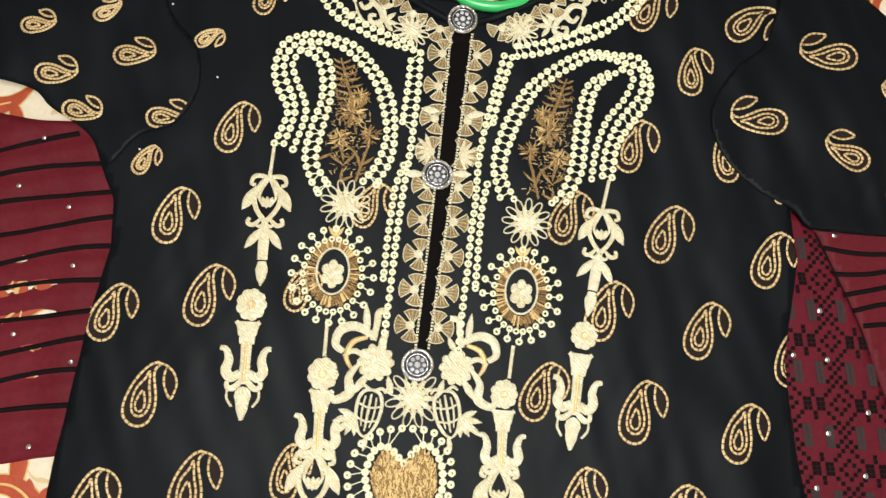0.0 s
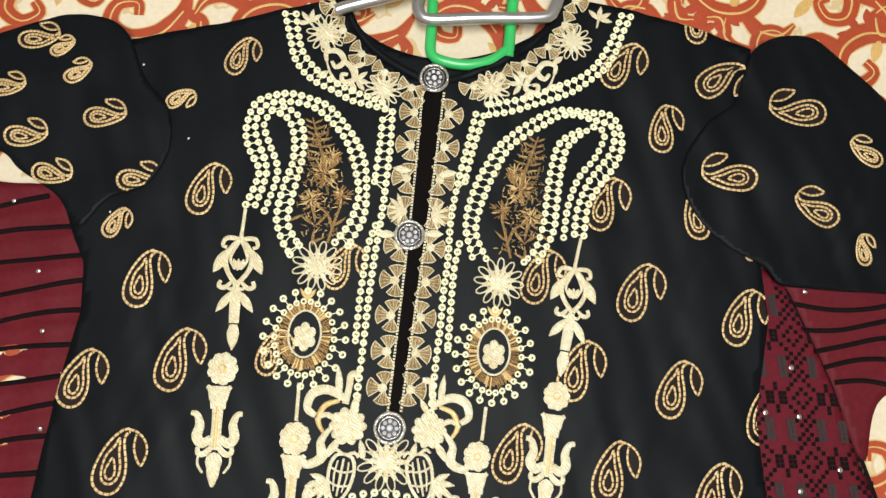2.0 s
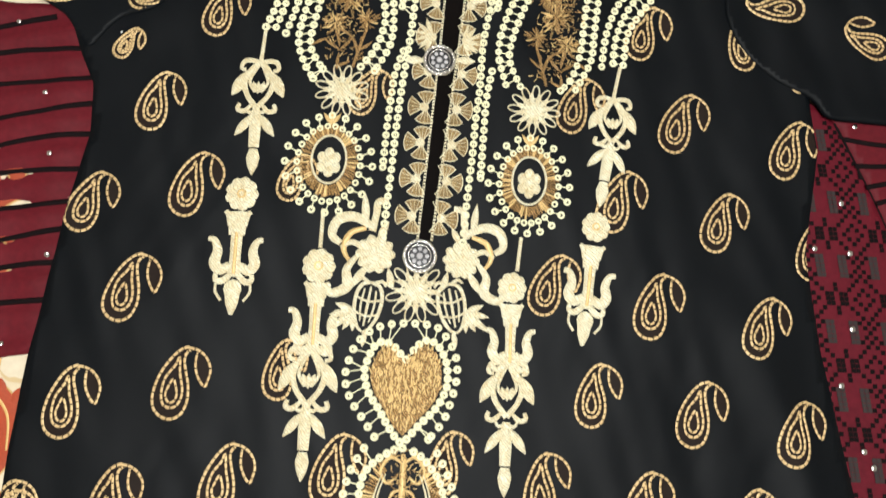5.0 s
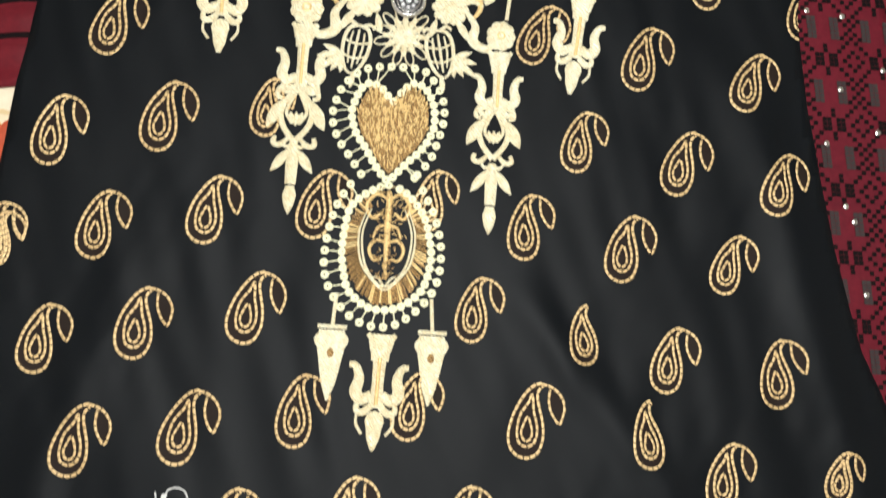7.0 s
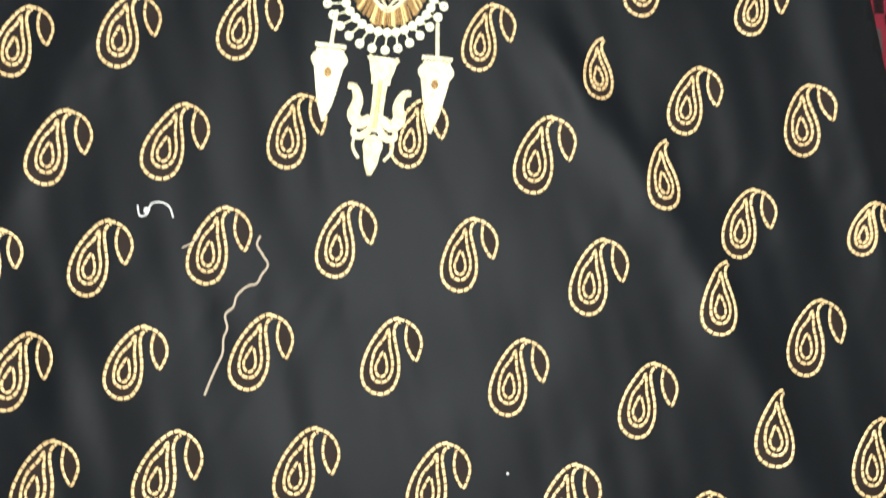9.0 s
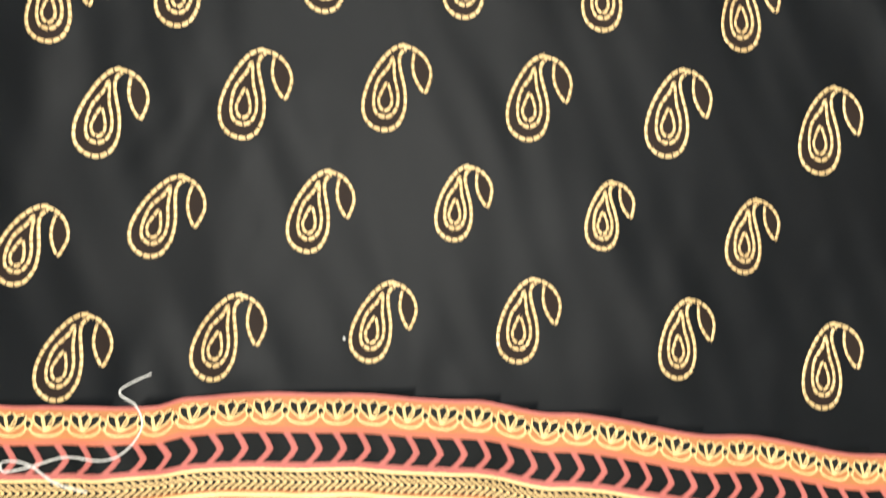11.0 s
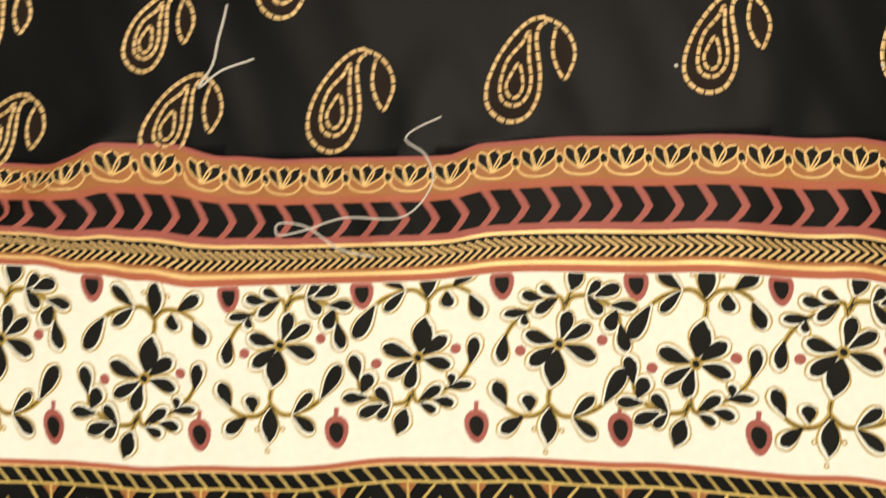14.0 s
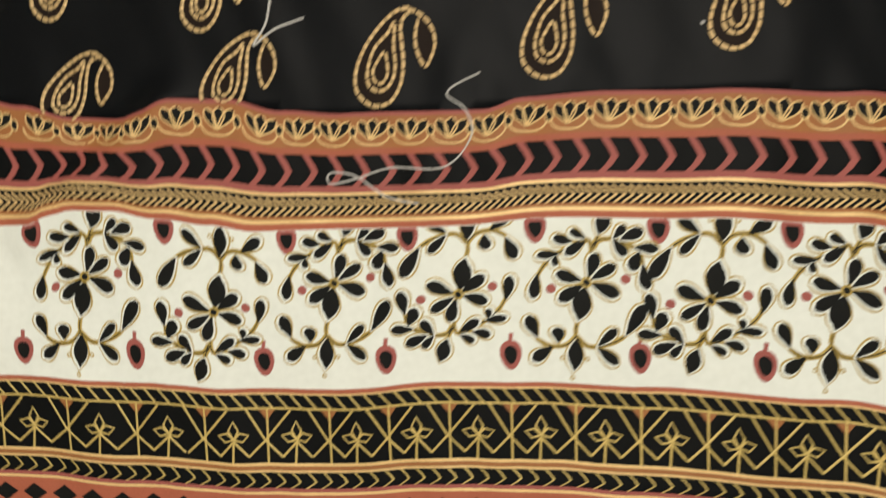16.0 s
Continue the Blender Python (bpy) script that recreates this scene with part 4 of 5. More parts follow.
# fans along the collar and the placket
def fan_unit(sh):
    """A bright knot with three ribbed fans round it, facing +x."""
    sh.cut("knot")
    sh.disc(1.5, 0, 3.4, 1.0, 0.6, 8)
    for turn, reach in ((0, 12.5), (86, 11.5), (-86, 11.5)):
        sh.cut("fan")
        a0 = radians(turn)
        arc = [(reach * math.cos(a0 + b), reach * math.sin(a0 + b)) for b in (-0.56, -0.38, -0.2, 0, 0.2, 0.38, 0.56)]
        o = (1.6 * math.cos(a0), 1.6 * math.sin(a0))
        sh.fill([o] + arc, 0.3, 1, 0.4)
        sh.stroke([o] + arc + [o], 0.85, 0.6, 0.35, sharp=True)
        for b in (-0.28, 0.0, 0.28):
            sh.stroke([(3 * math.cos(a0 + b), 3 * math.sin(a0 + b)), (reach * 0.92 * math.cos(a0 + b), reach * 0.92 * math.sin(a0 + b))], 0.35, 0.4, 0.6, m=0, sharp=True)


for k in range(9):
    t = (k + 0.5) / 9
    motif("fan_motif", fan_unit, 3.5 - 12.5 * t, -16 - 230 * t, 180 - 3, 1.0, mats=(GOLD, FANFILL), label="dull gold embroidered fan flower")
    motif("fan_motif", fan_unit, 27 - 19.5 * t, -16 - 230 * t, -4, 1.0, mats=(GOLD, FANFILL), label="dull gold embroidered fan flower")
q = spline(NECK, 21.0)
for i in range(len(q)):
    a, b = q[max(0, i - 1)], q[min(len(q) - 1, i + 1)]
    d = (b - a).normalized()
    out = Vector((d.y, -d.x))
    if out.y > 0.2:
        out = -out
    p = q[i] - Vector((0, 0)) + out * 9
    if abs(p.x - 15) > 14:
        motif("fan_motif", fan_unit, p.x, p.y, math.degrees(math.atan2(out.y, out.x)), 0.92, mats=(GOLD, FANFILL), label="dull gold embroidered fan flower")
part("placket_slit", Sheet().stroke([(15, -10), (12, -60), (9, -112), (4, -185), (-0.5, -250)], [17, 15, 13.5, 11, 8], 0.15, 0.5, step=3), PLACKET, kurta, "dark open placket slit")
for line in ([(7, -12), (3, -112), (-5, -250)], [(23, -12), (16, -110), (4, -250)]):
    part("placket_edging", Sheet().dashes(line, 2.0, 1.4, 0.5, rise=0.6), GOLD, kurta, "gold corded placket edge")


# jewels of rings round ovals and the heart
def oval_rows(cx, cy, rows):
    """Closed rows of rings, each joined to the row within."""
    base = Sheet()
    prev = None
    rings = []
    for rx, ry, n, r in rows:
        row = [(cx + rx * math.cos(2 * math.pi * i / n), cy + ry * math.sin(2 * math.pi * i / n)) for i in range(n)]
        for x, y in row:
            rings.append(Sheet().ring(x, y, 1.85 * r, 1.7 * r, 1.0, 0.25, n=10))
            if prev:
                p = min(prev, key=lambda o: math.hypot(o[0] - x, o[1] - y))
                base.stroke([(x, y), p], 0.8, 0.4, 0.2, sharp=True)
        prev = row
    wreath = part("bead_wreath", base, BEAD, kurta, "ivory gold ring-bead wreath")
    for one in rings:
        part("ring_bead", one, BEAD, wreath)
    return wreath


def stitched_oval(sh, rx0, ry0, rx1, ry1):
    n = 84
    for i in range(n):
        a = 2 * math.pi * i / n + random.uniform(-0.02, 0.02)
        c, s = math.cos(a), math.sin(a)
        k = random.uniform(0.9, 1.04)
        sh.stroke([(rx0 * c, ry0 * s), (rx1 * c * k, ry1 * s * k)], [1.0, 1.5], 0.6, 0.3, m=random.choice((1, 2, 2)), sharp=True)


def jewel(sh):
    sh.cut("oval_frame")
    sh.ring(0, 1, 11.5, 1.6, 1.0, 0.5, ry=16.5, n=36)
    sh.cut("stitched_ring")
    stitched_oval(sh, 12, 17, 19.5, 25)
    for i in range(6):
        a = radians(60 * i + 30)
        sh.cut("petal")
        sh.disc(5.2 * math.cos(a), 6.4 * math.sin(a) - 1, 3.4, 1.2, 0.4, 10, ry=4.0)
    sh.cut("flower_centre")
    sh.disc(0, -1, 3.4, 1.2, 0.7, 10)
    for a in (55, 90, 125):
        sh.cut("leaf")
        sh.leaf(0, 25, a, 10, 3, m=1, tipped=True)


motif("jewel_motif", jewel, -67, -199, 0, 1.0, label="antique gold oval jewel with pale flower")
motif("jewel_motif", jewel, 68, -205, 0, 1.0, label="antique gold oval jewel with pale flower")
oval_rows(-67, -201, [(21, 26, 26, 0.9), (29, 33.5, 20, 1.0)])
oval_rows(68, -207, [(20, 26, 26, 0.9), (27.5, 33, 20, 1.0)])


HEART_IN = [(-8, -327), (-15, -320), (-23, -316), (-29, -320), (-32, -327), (-34, -334), (-33, -342), (-30, -350), (-24, -358), (-19, -366), (-14, -373), (-8, -379), (-2, -373), (3, -367), (10, -360), (15, -353), (19, -343), (19, -333), (17, -325), (12, -317), (5, -314), (-2, -319)]
HEART_OUT = [(-25, -376), (-34, -364), (-42, -353), (-46, -340), (-44, -328), (-40, -318), (-32, -310), (-23, -306), (-11, -304), (2, -304), (12, -306), (21, -317), (25, -328), (25, -339), (22, -352), (18, -364), (9, -376)]
OVAL_IN = [(-7, -382), (-17, -386), (-24, -391), (-30, -398), (-32, -407), (-33, -418), (-33, -428), (-31, -439), (-28, -449), (-21, -456), (-14, -460), (-5, -461), (4, -459), (12, -454), (19, -446), (22, -435), (23, -425), (21, -414), (18, -403), (13, -395), (4, -386)]
OVAL_OUT = [(-31, -383), (-39, -398), (-43, -418), (-43, -439), (-35, -456), (-20, -469), (-1, -471), (15, -461), (27, -444), (29, -422), (24, -401), (15, -384)]
hs = Sheet()
rs = random.Random(12)
core = [(-7 + (x + 7) * 0.86, -345 + (y + 345) * 0.88) for x, y in HEART_IN]
hs.fill(core, 0.25, 0, 0.3)
for i in range(1100):
    X, Y = rs.uniform(-33, 19), rs.uniform(-375, -314)
    # the stitching is sparser low on one side
    if not inside(X, Y, core) or (X > -4 and Y < -345 and rs.random() < 0.55):
        continue
    a = radians(90 + rs.uniform(-32, 32))
    l = rs.uniform(2.0, 4.6)
    hs.stroke([(X, Y), (X + l * math.cos(a), Y + l * math.sin(a))], [1.1, 0.7], 0.5, rs.uniform(0.45, 1.0), m=rs.choice((0, 1, 1, 1)), sharp=True)
part("heart_motif", hs, (ANTIQUE, ZARI), kurta, "antique gold embroidered heart")


def ring_wreath(inner, outer):
    """A closed row of ring stitches with a wider open row tied to it."""
    base = Sheet()
    near, far = spline(inner, 5.2, True), spline(outer, 7.6)
    for p in far:
        n = min(near, key=lambda o: (o - p).length)
        if (n - p).length < 16:
            base.stroke([p, n], 0.8, 0.4, 0.2, sharp=True)
    base.stroke([(p.x, p.y) for p in near], 0.7, 0.4, 0.2, True, sharp=True)
    wreath = part("bead_wreath", base, BEAD, kurta, "ivory gold ring-bead wreath")
    for p in near + far:
        part("ring_bead", Sheet().ring(p.x, p.y, 1.75, 2.0, 1.0, 0.25, n=10), BEAD, wreath)


ring_wreath(HEART_IN, HEART_OUT)
ring_wreath(OVAL_IN, OVAL_OUT)


def great_oval(sh):
    sh.cut("stitched_ring")
    n = 110
    for i in range(n):
        a = 2 * math.pi * i / n
        if 0.32 * math.pi < a < 0.68 * math.pi:
            continue
        c, s = math.cos(a), math.sin(a)
        sh.stroke([(18.5 * c, 2 + 28 * s), (27 * c * random.uniform(0.93, 1.02), 38 * s * random.uniform(0.95, 1.02))], [1.0, 1.5], 0.6, 0.3, m=random.choice((1, 2, 2)), sharp=True)
    sh.cut("oval_frame")
    for k in (0, 2.2):
        sh.stroke([(-13 + k, 24), (-18 + k, 8), (-16 + k, -10), (-8 + k * 0.5, -22), (0, -28 + k), (8 - k * 0.5, -22), (16 - k, -10), (18 - k, 8), (13 - k, 24)], [0.8, 1.4, 1.6, 1.6, 1.6, 1.6, 1.6, 1.4, 0.8], 0.8, 0.4)
    sh.cut("candelabra")
    both(sh, [(0, 30), (-8, 34), (-14, 26), (-10, 18), (-4, 22)], [1.6, 2.6, 2.6, 2.2, 1.6], m=1)
    both(sh, [(0, 2), (-7, 4), (-11, -2), (-8, -9), (-3, -8)], [1.6, 2.4, 2.4, 2, 1.2], m=1)
    both(sh, [(0, 14), (-6, 12), (-9, 5)], [1.8, 2.2, 1.4], m=1)
    sh.stroke([(0, 36), (0, 20), (0, 0), (0, -20)], [3, 4.5, 3.5, 1.6], 0.9, m=1)
    rs = random.Random(21)
    for i in range(170):
        y = rs.uniform(-22, 38)
        x = rs.gauss(0, 5.5 if y > -5 else 3.2)
        if abs(x) < 14:
            a = rs.uniform(0, math.pi)
            sh.stroke([(x, y), (x + 2.6 * math.cos(a), y + 2.6 * math.sin(a))], [0.9, 0.6], 0.5, rs.uniform(0.4, 1.0), m=rs.choice((1, 2)), sharp=True)
    both(sh, [(0, -26), (-5, -20), (-9, -21)], [1.2, 1.6, 1])


motif("oval_motif", great_oval, -5.5, -421, 1, 0.98, mats=(GOLD, ZARI, ANTIQUE), label="antique gold oval with candelabra embroidery")


def tassel(sh):
    sh.stroke([(-9, 0), (9, 0)], 2.6, 0.9)
    sh.stroke([(0, -2), (0, -10), (0, -22), (0, -34), (0, -45)], [16, 17, 13, 9, 1.5], 1.1)
    both(sh, [(-5, -3), (-9, -8), (-7, -13)], [3, 3.6, 2.4], base=0.6)
    sh.disc(0, -16, 2.2, 0.4, 1.5, 8, m=1, ry=3)


for stick, x, y in (([(-34, -452), (-35, -473)], -35, -473), ([(25, -452), (27, -473)], 27, -473)):
    ob = part("tassel_motif", Sheet().stroke(stick, 2.4, 0.8), (GOLD, ANTIQUE), kurta, "pale gold embroidered tassel")
    sh = at(x, y)
    tassel(sh)
    part("tassel", sh, (GOLD, ANTIQUE), ob)
motif("pendant_motif", horns, -4, -476, -1, 1.02, label="pale gold embroidered centre pendant")


# antique flower sprays inside the two large drops
def spray(sh):
    sh.stroke([(-74, -38), (-68, -56), (-62, -76), (-64, -92)], [1, 2, 3, 2.5], 0.7)
    for k in range(7):
        t = k / 7
        x, y = -73 + 10 * t, -42 - 32 * t
        sh.leaf(x, y, 20 - 12 * k * 0.3, 8 + 7 * t, 1.9, tipped=True, bend=0.2)
        sh.leaf(x, y, 165 + 12 * k * 0.3, 7 + 6 * t, 1.9, tipped=True, bend=-0.2)
    rs = random.Random(7)
    for cx, cy, r in ((-62, -80, 15), (-70, -100, 12), (-48, -96, 10), (-58, -68, 10)):
        for i in range(46):
            a, l = rs.uniform(0, 360), rs.uniform(0.3, 0.6) * r
            k = rs.uniform(0.0, 0.45) * r
            sh.leaf(cx + k * math.cos(radians(a)), cy + k * math.sin(radians(a)), a + rs.uniform(-40, 40), l, rs.uniform(0.7, 1.5), tipped=True, m=rs.choice((0, 0, 1)))
    for i in range(240):
        y = rs.uniform(-128, -40)
        x = rs.gauss(-66 + (y + 85) * -0.12, 5 if y > -60 else 9)
        if -84 < x < -42:
            a, l = rs.uniform(0, 6.283), rs.uniform(2.0, 4.5)
            sh.stroke([(x, y), (x + l * math.cos(a), y + l * math.sin(a))], [0.8, 0.5], 0.4, rs.uniform(0.3, 0.7), m=rs.choice((0, 0, 1, 2)), sharp=True)
    sh.stroke([(-48, -102), (-52, -116), (-56, -132)], [1.6, 2.2, 2], 0.7)
    sh.stroke([(-68, -104), (-58, -110), (-53, -122)], [1.6, 2.2, 2], 0.7)
    for x, y, a in ((-66, -120, 140), (-66, -120, 40), (-66, -122, 260), (-54, -120, 30), (-58, -128, 200), (-74, -112, 200), (-66, -118, 95)):
        sh.leaf(x, y, a, 13, 2.4, tipped=True, bend=0.15)


def lay_right(x, y):
    X = 22 - x
    return X, y - 4, cloth_z(X, y - 4)


for lay in (None, lay_right):
    sh = Sheet(lay)
    spray(sh)
    part("flower_spray", sh, (ANTIQUE, ZARI, FANFILL), kurta, "antique gold embroidered flower spray")


# ---- buttons ----
def button(x, y, turn):
    flat = lambda u, v: (u, v, 0)
    ob = new("button", Sheet(flat).disc(0, 0, 10.5, 1.6, 1.0, 28).mesh("button", GUNMETAL))
    ob.parent = kurta
    tagged(ob, "round silver button set with clear stones")
    ob.matrix_basis = pose(x / 1000, y / 1000, (cloth_z(x, y) + 1.0) / 1000, 0, 0, turn)

    def piece(name, sh, mat):
        p = new(name, sh.mesh(name, mat))
        p.parent = ob
    piece("rim", Sheet(flat).ring(0, 0, 10.2, 2.4, 1.4, 2.0, n=32), SILVER)
    for i in range(24):
        a = 2 * math.pi * i / 24
        piece("rim_bead", Sheet(flat).disc(10 * math.cos(a), 10 * math.sin(a), 1.15, 1.0, 3.0, 6), SILVER)
    piece("inner_rim", Sheet(flat).ring(0, 0, 7.4, 0.8, 0.8, 2.4, n=28), SILVER)
    for i in range(8):
        a = 2 * math.pi * i / 8
        piece("stone", Sheet(flat).disc(4.8 * math.cos(a), 4.8 * math.sin(a), 1.55, 1.3, 2.5, 6), CRYSTAL)
    piece("centre_stone", Sheet(flat).disc(0, 0, 2.1, 1.5, 2.6, 8), CRYSTAL)


button(15, -2, 10)
button(3, -123, 30)
button(-3, -260, 0)

# ---- printed hem border ----
U0, U1 = -390, 338
hem_outline = [(x, along(BORDER_TOP, x) + 0.5) for x in range(U0, U1 + 1, 8)] + [(342, -1090), (346, -1210), (0, -1200), (-402, -1190), (-398, -1100), (-393, -1000)]
hem_panel = part("hem_border", cloth(hem_outline, 4.0, lambda x, y: cloth_z(x, y) - 0.35), PRINTED, kurta, "black hem with printed coral, cream and gold bands")


def band(name, v0, v1, mat, base=0.3, label=""):
    sh = Sheet(hem_lay)
    n = int((U1 - U0 + 26) / 4)
    k = max(2, int((v1 - v0) / 4) + 1)
    rows = []
    for i in range(n + 1):
        u = U0 - 4 + (U1 - U0 + 6) * i / n
        rows.append([sh.put(u, v0 + (v1 - v0) * j / (k - 1), base) for j in range(k)])
    for i in range(n):
        for j in range(k - 1):
            sh.face((rows[i][j], rows[i][j + 1], rows[i + 1][j + 1], rows[i + 1][j]))
    return part(name, sh, mat, hem_panel, label)


band("printed_band", -0.5, 16.5, OCHRE, 0.3, "ochre band with lotus print")
band("printed_line", -0.8, 1.0, ROSE, 0.45)
band("printed_line", 16.0, 19.0, CORAL, 0.45)
band("printed_line", 33.5, 36.5, ROSE, 0.35)
band("printed_line", 36.5, 38.0, LIGHTGOLD, 0.35)
band("printed_line", 47.2, 49.0, OCHRE, 0.35)
band("printed_line", 48.8, 50.6, LIGHTGOLD, 0.45)
band("printed_line", 50.5, 53.6, CORAL, 0.35)
band("cream_band", 53.4, 130.5, CREAM, 0.3, "cream band with black flower sprigs")
band("printed_line", 130.2, 132.6, CORAL, 0.4)
band("printed_line", 132.4, 133.3, LIGHTGOLD, 0.45)
band("printed_line", 139.6, 140.7, GOLDLINE, 0.4)
band("printed_line", 167.0, 168.6, LIGHTGOLD, 0.4)
band("printed_line", 168.6, 170.6, OCHRE, 0.35)
band("printed_line", 170.6, 171.8, LIGHTGOLD, 0.4)
band("printed_line", 179.6, 181.6, ROSE, 0.35)
band("printed_line", 181.4, 182.9, LIGHTGOLD, 0.45)
band("coral_band", 182.7, 199.0, CORAL, 0.35, "coral band with black diamonds")
band("printed_line", 199.0, 200.4, LIGHTGOLD, 0.45)
band("coral_band", 209.0, 258.0, CORAL, 0.35)


def lotus(u):
    """Three black petals outlined in gold over a scallop, with a small loop beside them."""
    sh = Sheet(hem_lay)
    for tx, ty, w in ((-5.0, 3.2, 4.4), (8.6, 3.6, 4.2), (2.0, 2.6, 5.4)):
        pts = [(u + tx * t, 11.9 + (ty - 11.9) * t) for t in (0, 0.3, 0.6, 0.85, 1.0)]
        L = math.hypot(tx, ty - 11.9)
        nx, ny = (11.9 - ty) / L, tx / L
        sh.stroke(pts, [0.4, w * 0.6, w, w * 0.8, 0.5], 0.1, 0.45 + w * 0.02, m=1, step=1.4)
        for k in (-1, 1):
            sh.stroke([(p[0] + nx * k * q * w, p[1] + ny * k * q * w) for p, q in zip(pts, (0.04, 0.33, 0.53, 0.42, 0.05))], 0.8, 0.15, 0.56 + w * 0.02, step=1.4)
    sh.stroke([(u - 7.6, 9.2), (u - 6.4, 12.4), (u - 3.4, 14.0), (u, 14.4), (u + 4.2, 14.2), (u + 7.6, 12.4), (u + 9.2, 9.6)], 0.9, 0.15, 0.5, step=1.5)
    sh.disc(u + 10.0, 8.2, 1.5, 0.1, 0.42, 10, m=1, ry=2.2)
    sh.ring(u + 10.0, 8.2, 1.7, 0.75, 0.15, 0.5, ry=2.5, n=14)
    part("lotus_print", sh, (LIGHTGOLD, PRINTBLACK), hem_panel)


def chevron(u, v0, v1, w, mat, reach, base=0.4):
    sh = Sheet(hem_lay)
    m = (v0 + v1) / 2
    up = [(u - reach, v0), (u - reach * 0.35, v0 + (m - v0) * 0.62), (u, m + 0.6), (u - reach * 0.55, v1 - (v1 - m) * 0.45), (u - reach * 1.35, v1)]
    a = [sh.put(x, y, base) for x, y in up]
    b = [sh.put(x + w, y, base) for x, y in up]
    for i in range(len(up) - 1):
        sh.face((a[i], b[i], b[i + 1], a[i + 1]))
    return part("chevron_print", sh, mat, hem_panel)


for u in [-370, -352, -330, -311, -294, -278, -259, -240, -220, -202, -185, -167, -149, -131] + [-114 + 17.9 * k for k in range(25)]:
    lotus(u)
u = -375.6
while u < U1 - 10:
    chevron(u + 6, 18.5, 34, 3.3, ROSE, 4.6)
    u += 12.4
small = Sheet(hem_lay)
u = U0 - 10
while u < U1:
    small.stroke([(u, 39.2), (u + 6.0, 43.2)], 0.95, 0.12, 0.4, sharp=True)
    small.stroke([(u + 6.0, 43.0), (u + 0.6, 47.0)], 0.95, 0.12, 0.4, sharp=True)
    u += 3.7
tagged(part("herringbone_print", small, LIGHTGOLD, hem_panel, "fine gold herringbone lines"), kind="stuff")


def drop(sh, x0, y0, x1, y1, width, tipped=False):
    """A black printed drop from its stalk to its round end, with a gold line set off from it by a hair of cream."""
    turn, length = math.degrees(math.atan2(y1 - y0, x1 - x0)), math.hypot(x1 - x0, y1 - y0)
    c, n = math.cos(radians(turn)), math.sin(radians(turn))
    sh.leaf(x0 - c * 0.9 - 0.35, y0 - n * 0.9 - 0.25, turn, length + 2.3, width + 3.0, m=1, rise=0.04, base=0.56, tipped=tipped)
    sh.leaf(x0 - c * 0.3 - 0.35, y0 - n * 0.3 - 0.25, turn, length + 1.2, width + 1.3, m=2, rise=0.04, base=0.68, tipped=tipped)
    sh.leaf(x0 + 0.15, y0 + 0.1, turn, length, width, m=0, rise=0.04, base=0.80, tipped=tipped)


# stems, then leaves from stalk to end with their widths, of the full spray and of the thin one
FULL_STEMS = [[(2.5, 8), (2.7, 17), (0, 19.5), (-5, 17.5), (-10, 14.5), (-15, 11.5), (-20, 7), (-23, 2), (-24, -2)], [(3.7, 15.5), (6, 19), (11, 20), (16, 19.5), (21, 17), (24.5, 14.5), (26, 11), (26.3, 6)], [(2.7, 16), (5, 19), (7, 24), (8, 27)]]
FULL_LEAVES = [(0, 20, -7, 23, 4.2), (-6, 18.3, -15, 19.7, 4.6), (0, 18.5, -9.6, 12.4, 4.4), (-12, 13, -23, 11.8, 3.8), (-14, 12, -14.8, 7.2, 3.6), (-22.8, 3.5, -25.6, -7.5, 5.4), (12.7, 20, 18.5, 25.8, 3.8), (16, 19.6, 26.5, 24, 5.0), (12.7, 19.5, 18.4, 12.6, 5.4), (22.5, 16, 33.3, 15.8, 4.6), (25, 14.2, 20.6, 6, 5.8), (26.2, 8.5, 27.8, -2.6, 5.8)]
THIN_STEMS = [[(-4.3, -17), (-5.6, -22), (-5.4, -25)], [(-5.4, -25), (-9.8, -29), (-17, -30), (-23.4, -27), (-26, -23.5)], [(-5.4, -25), (-1, -29), (3.7, -29.4), (11, -27.4), (17, -24), (21, -19.5)]]
THIN_LEAVES = [(-24, -25.8, -28.2, -15.8, 6.2), (-14.2, -28.2, -14, -21.3, 6.0), (-17, -30.3, -26.5, -36.8, 5.4), (4.4, -29, 13.5, -20.8, 4.2), (4.4, -30, 13.6, -36.8, 5.4), (17.6, -23.3, 27, -9.8, 6.2)]


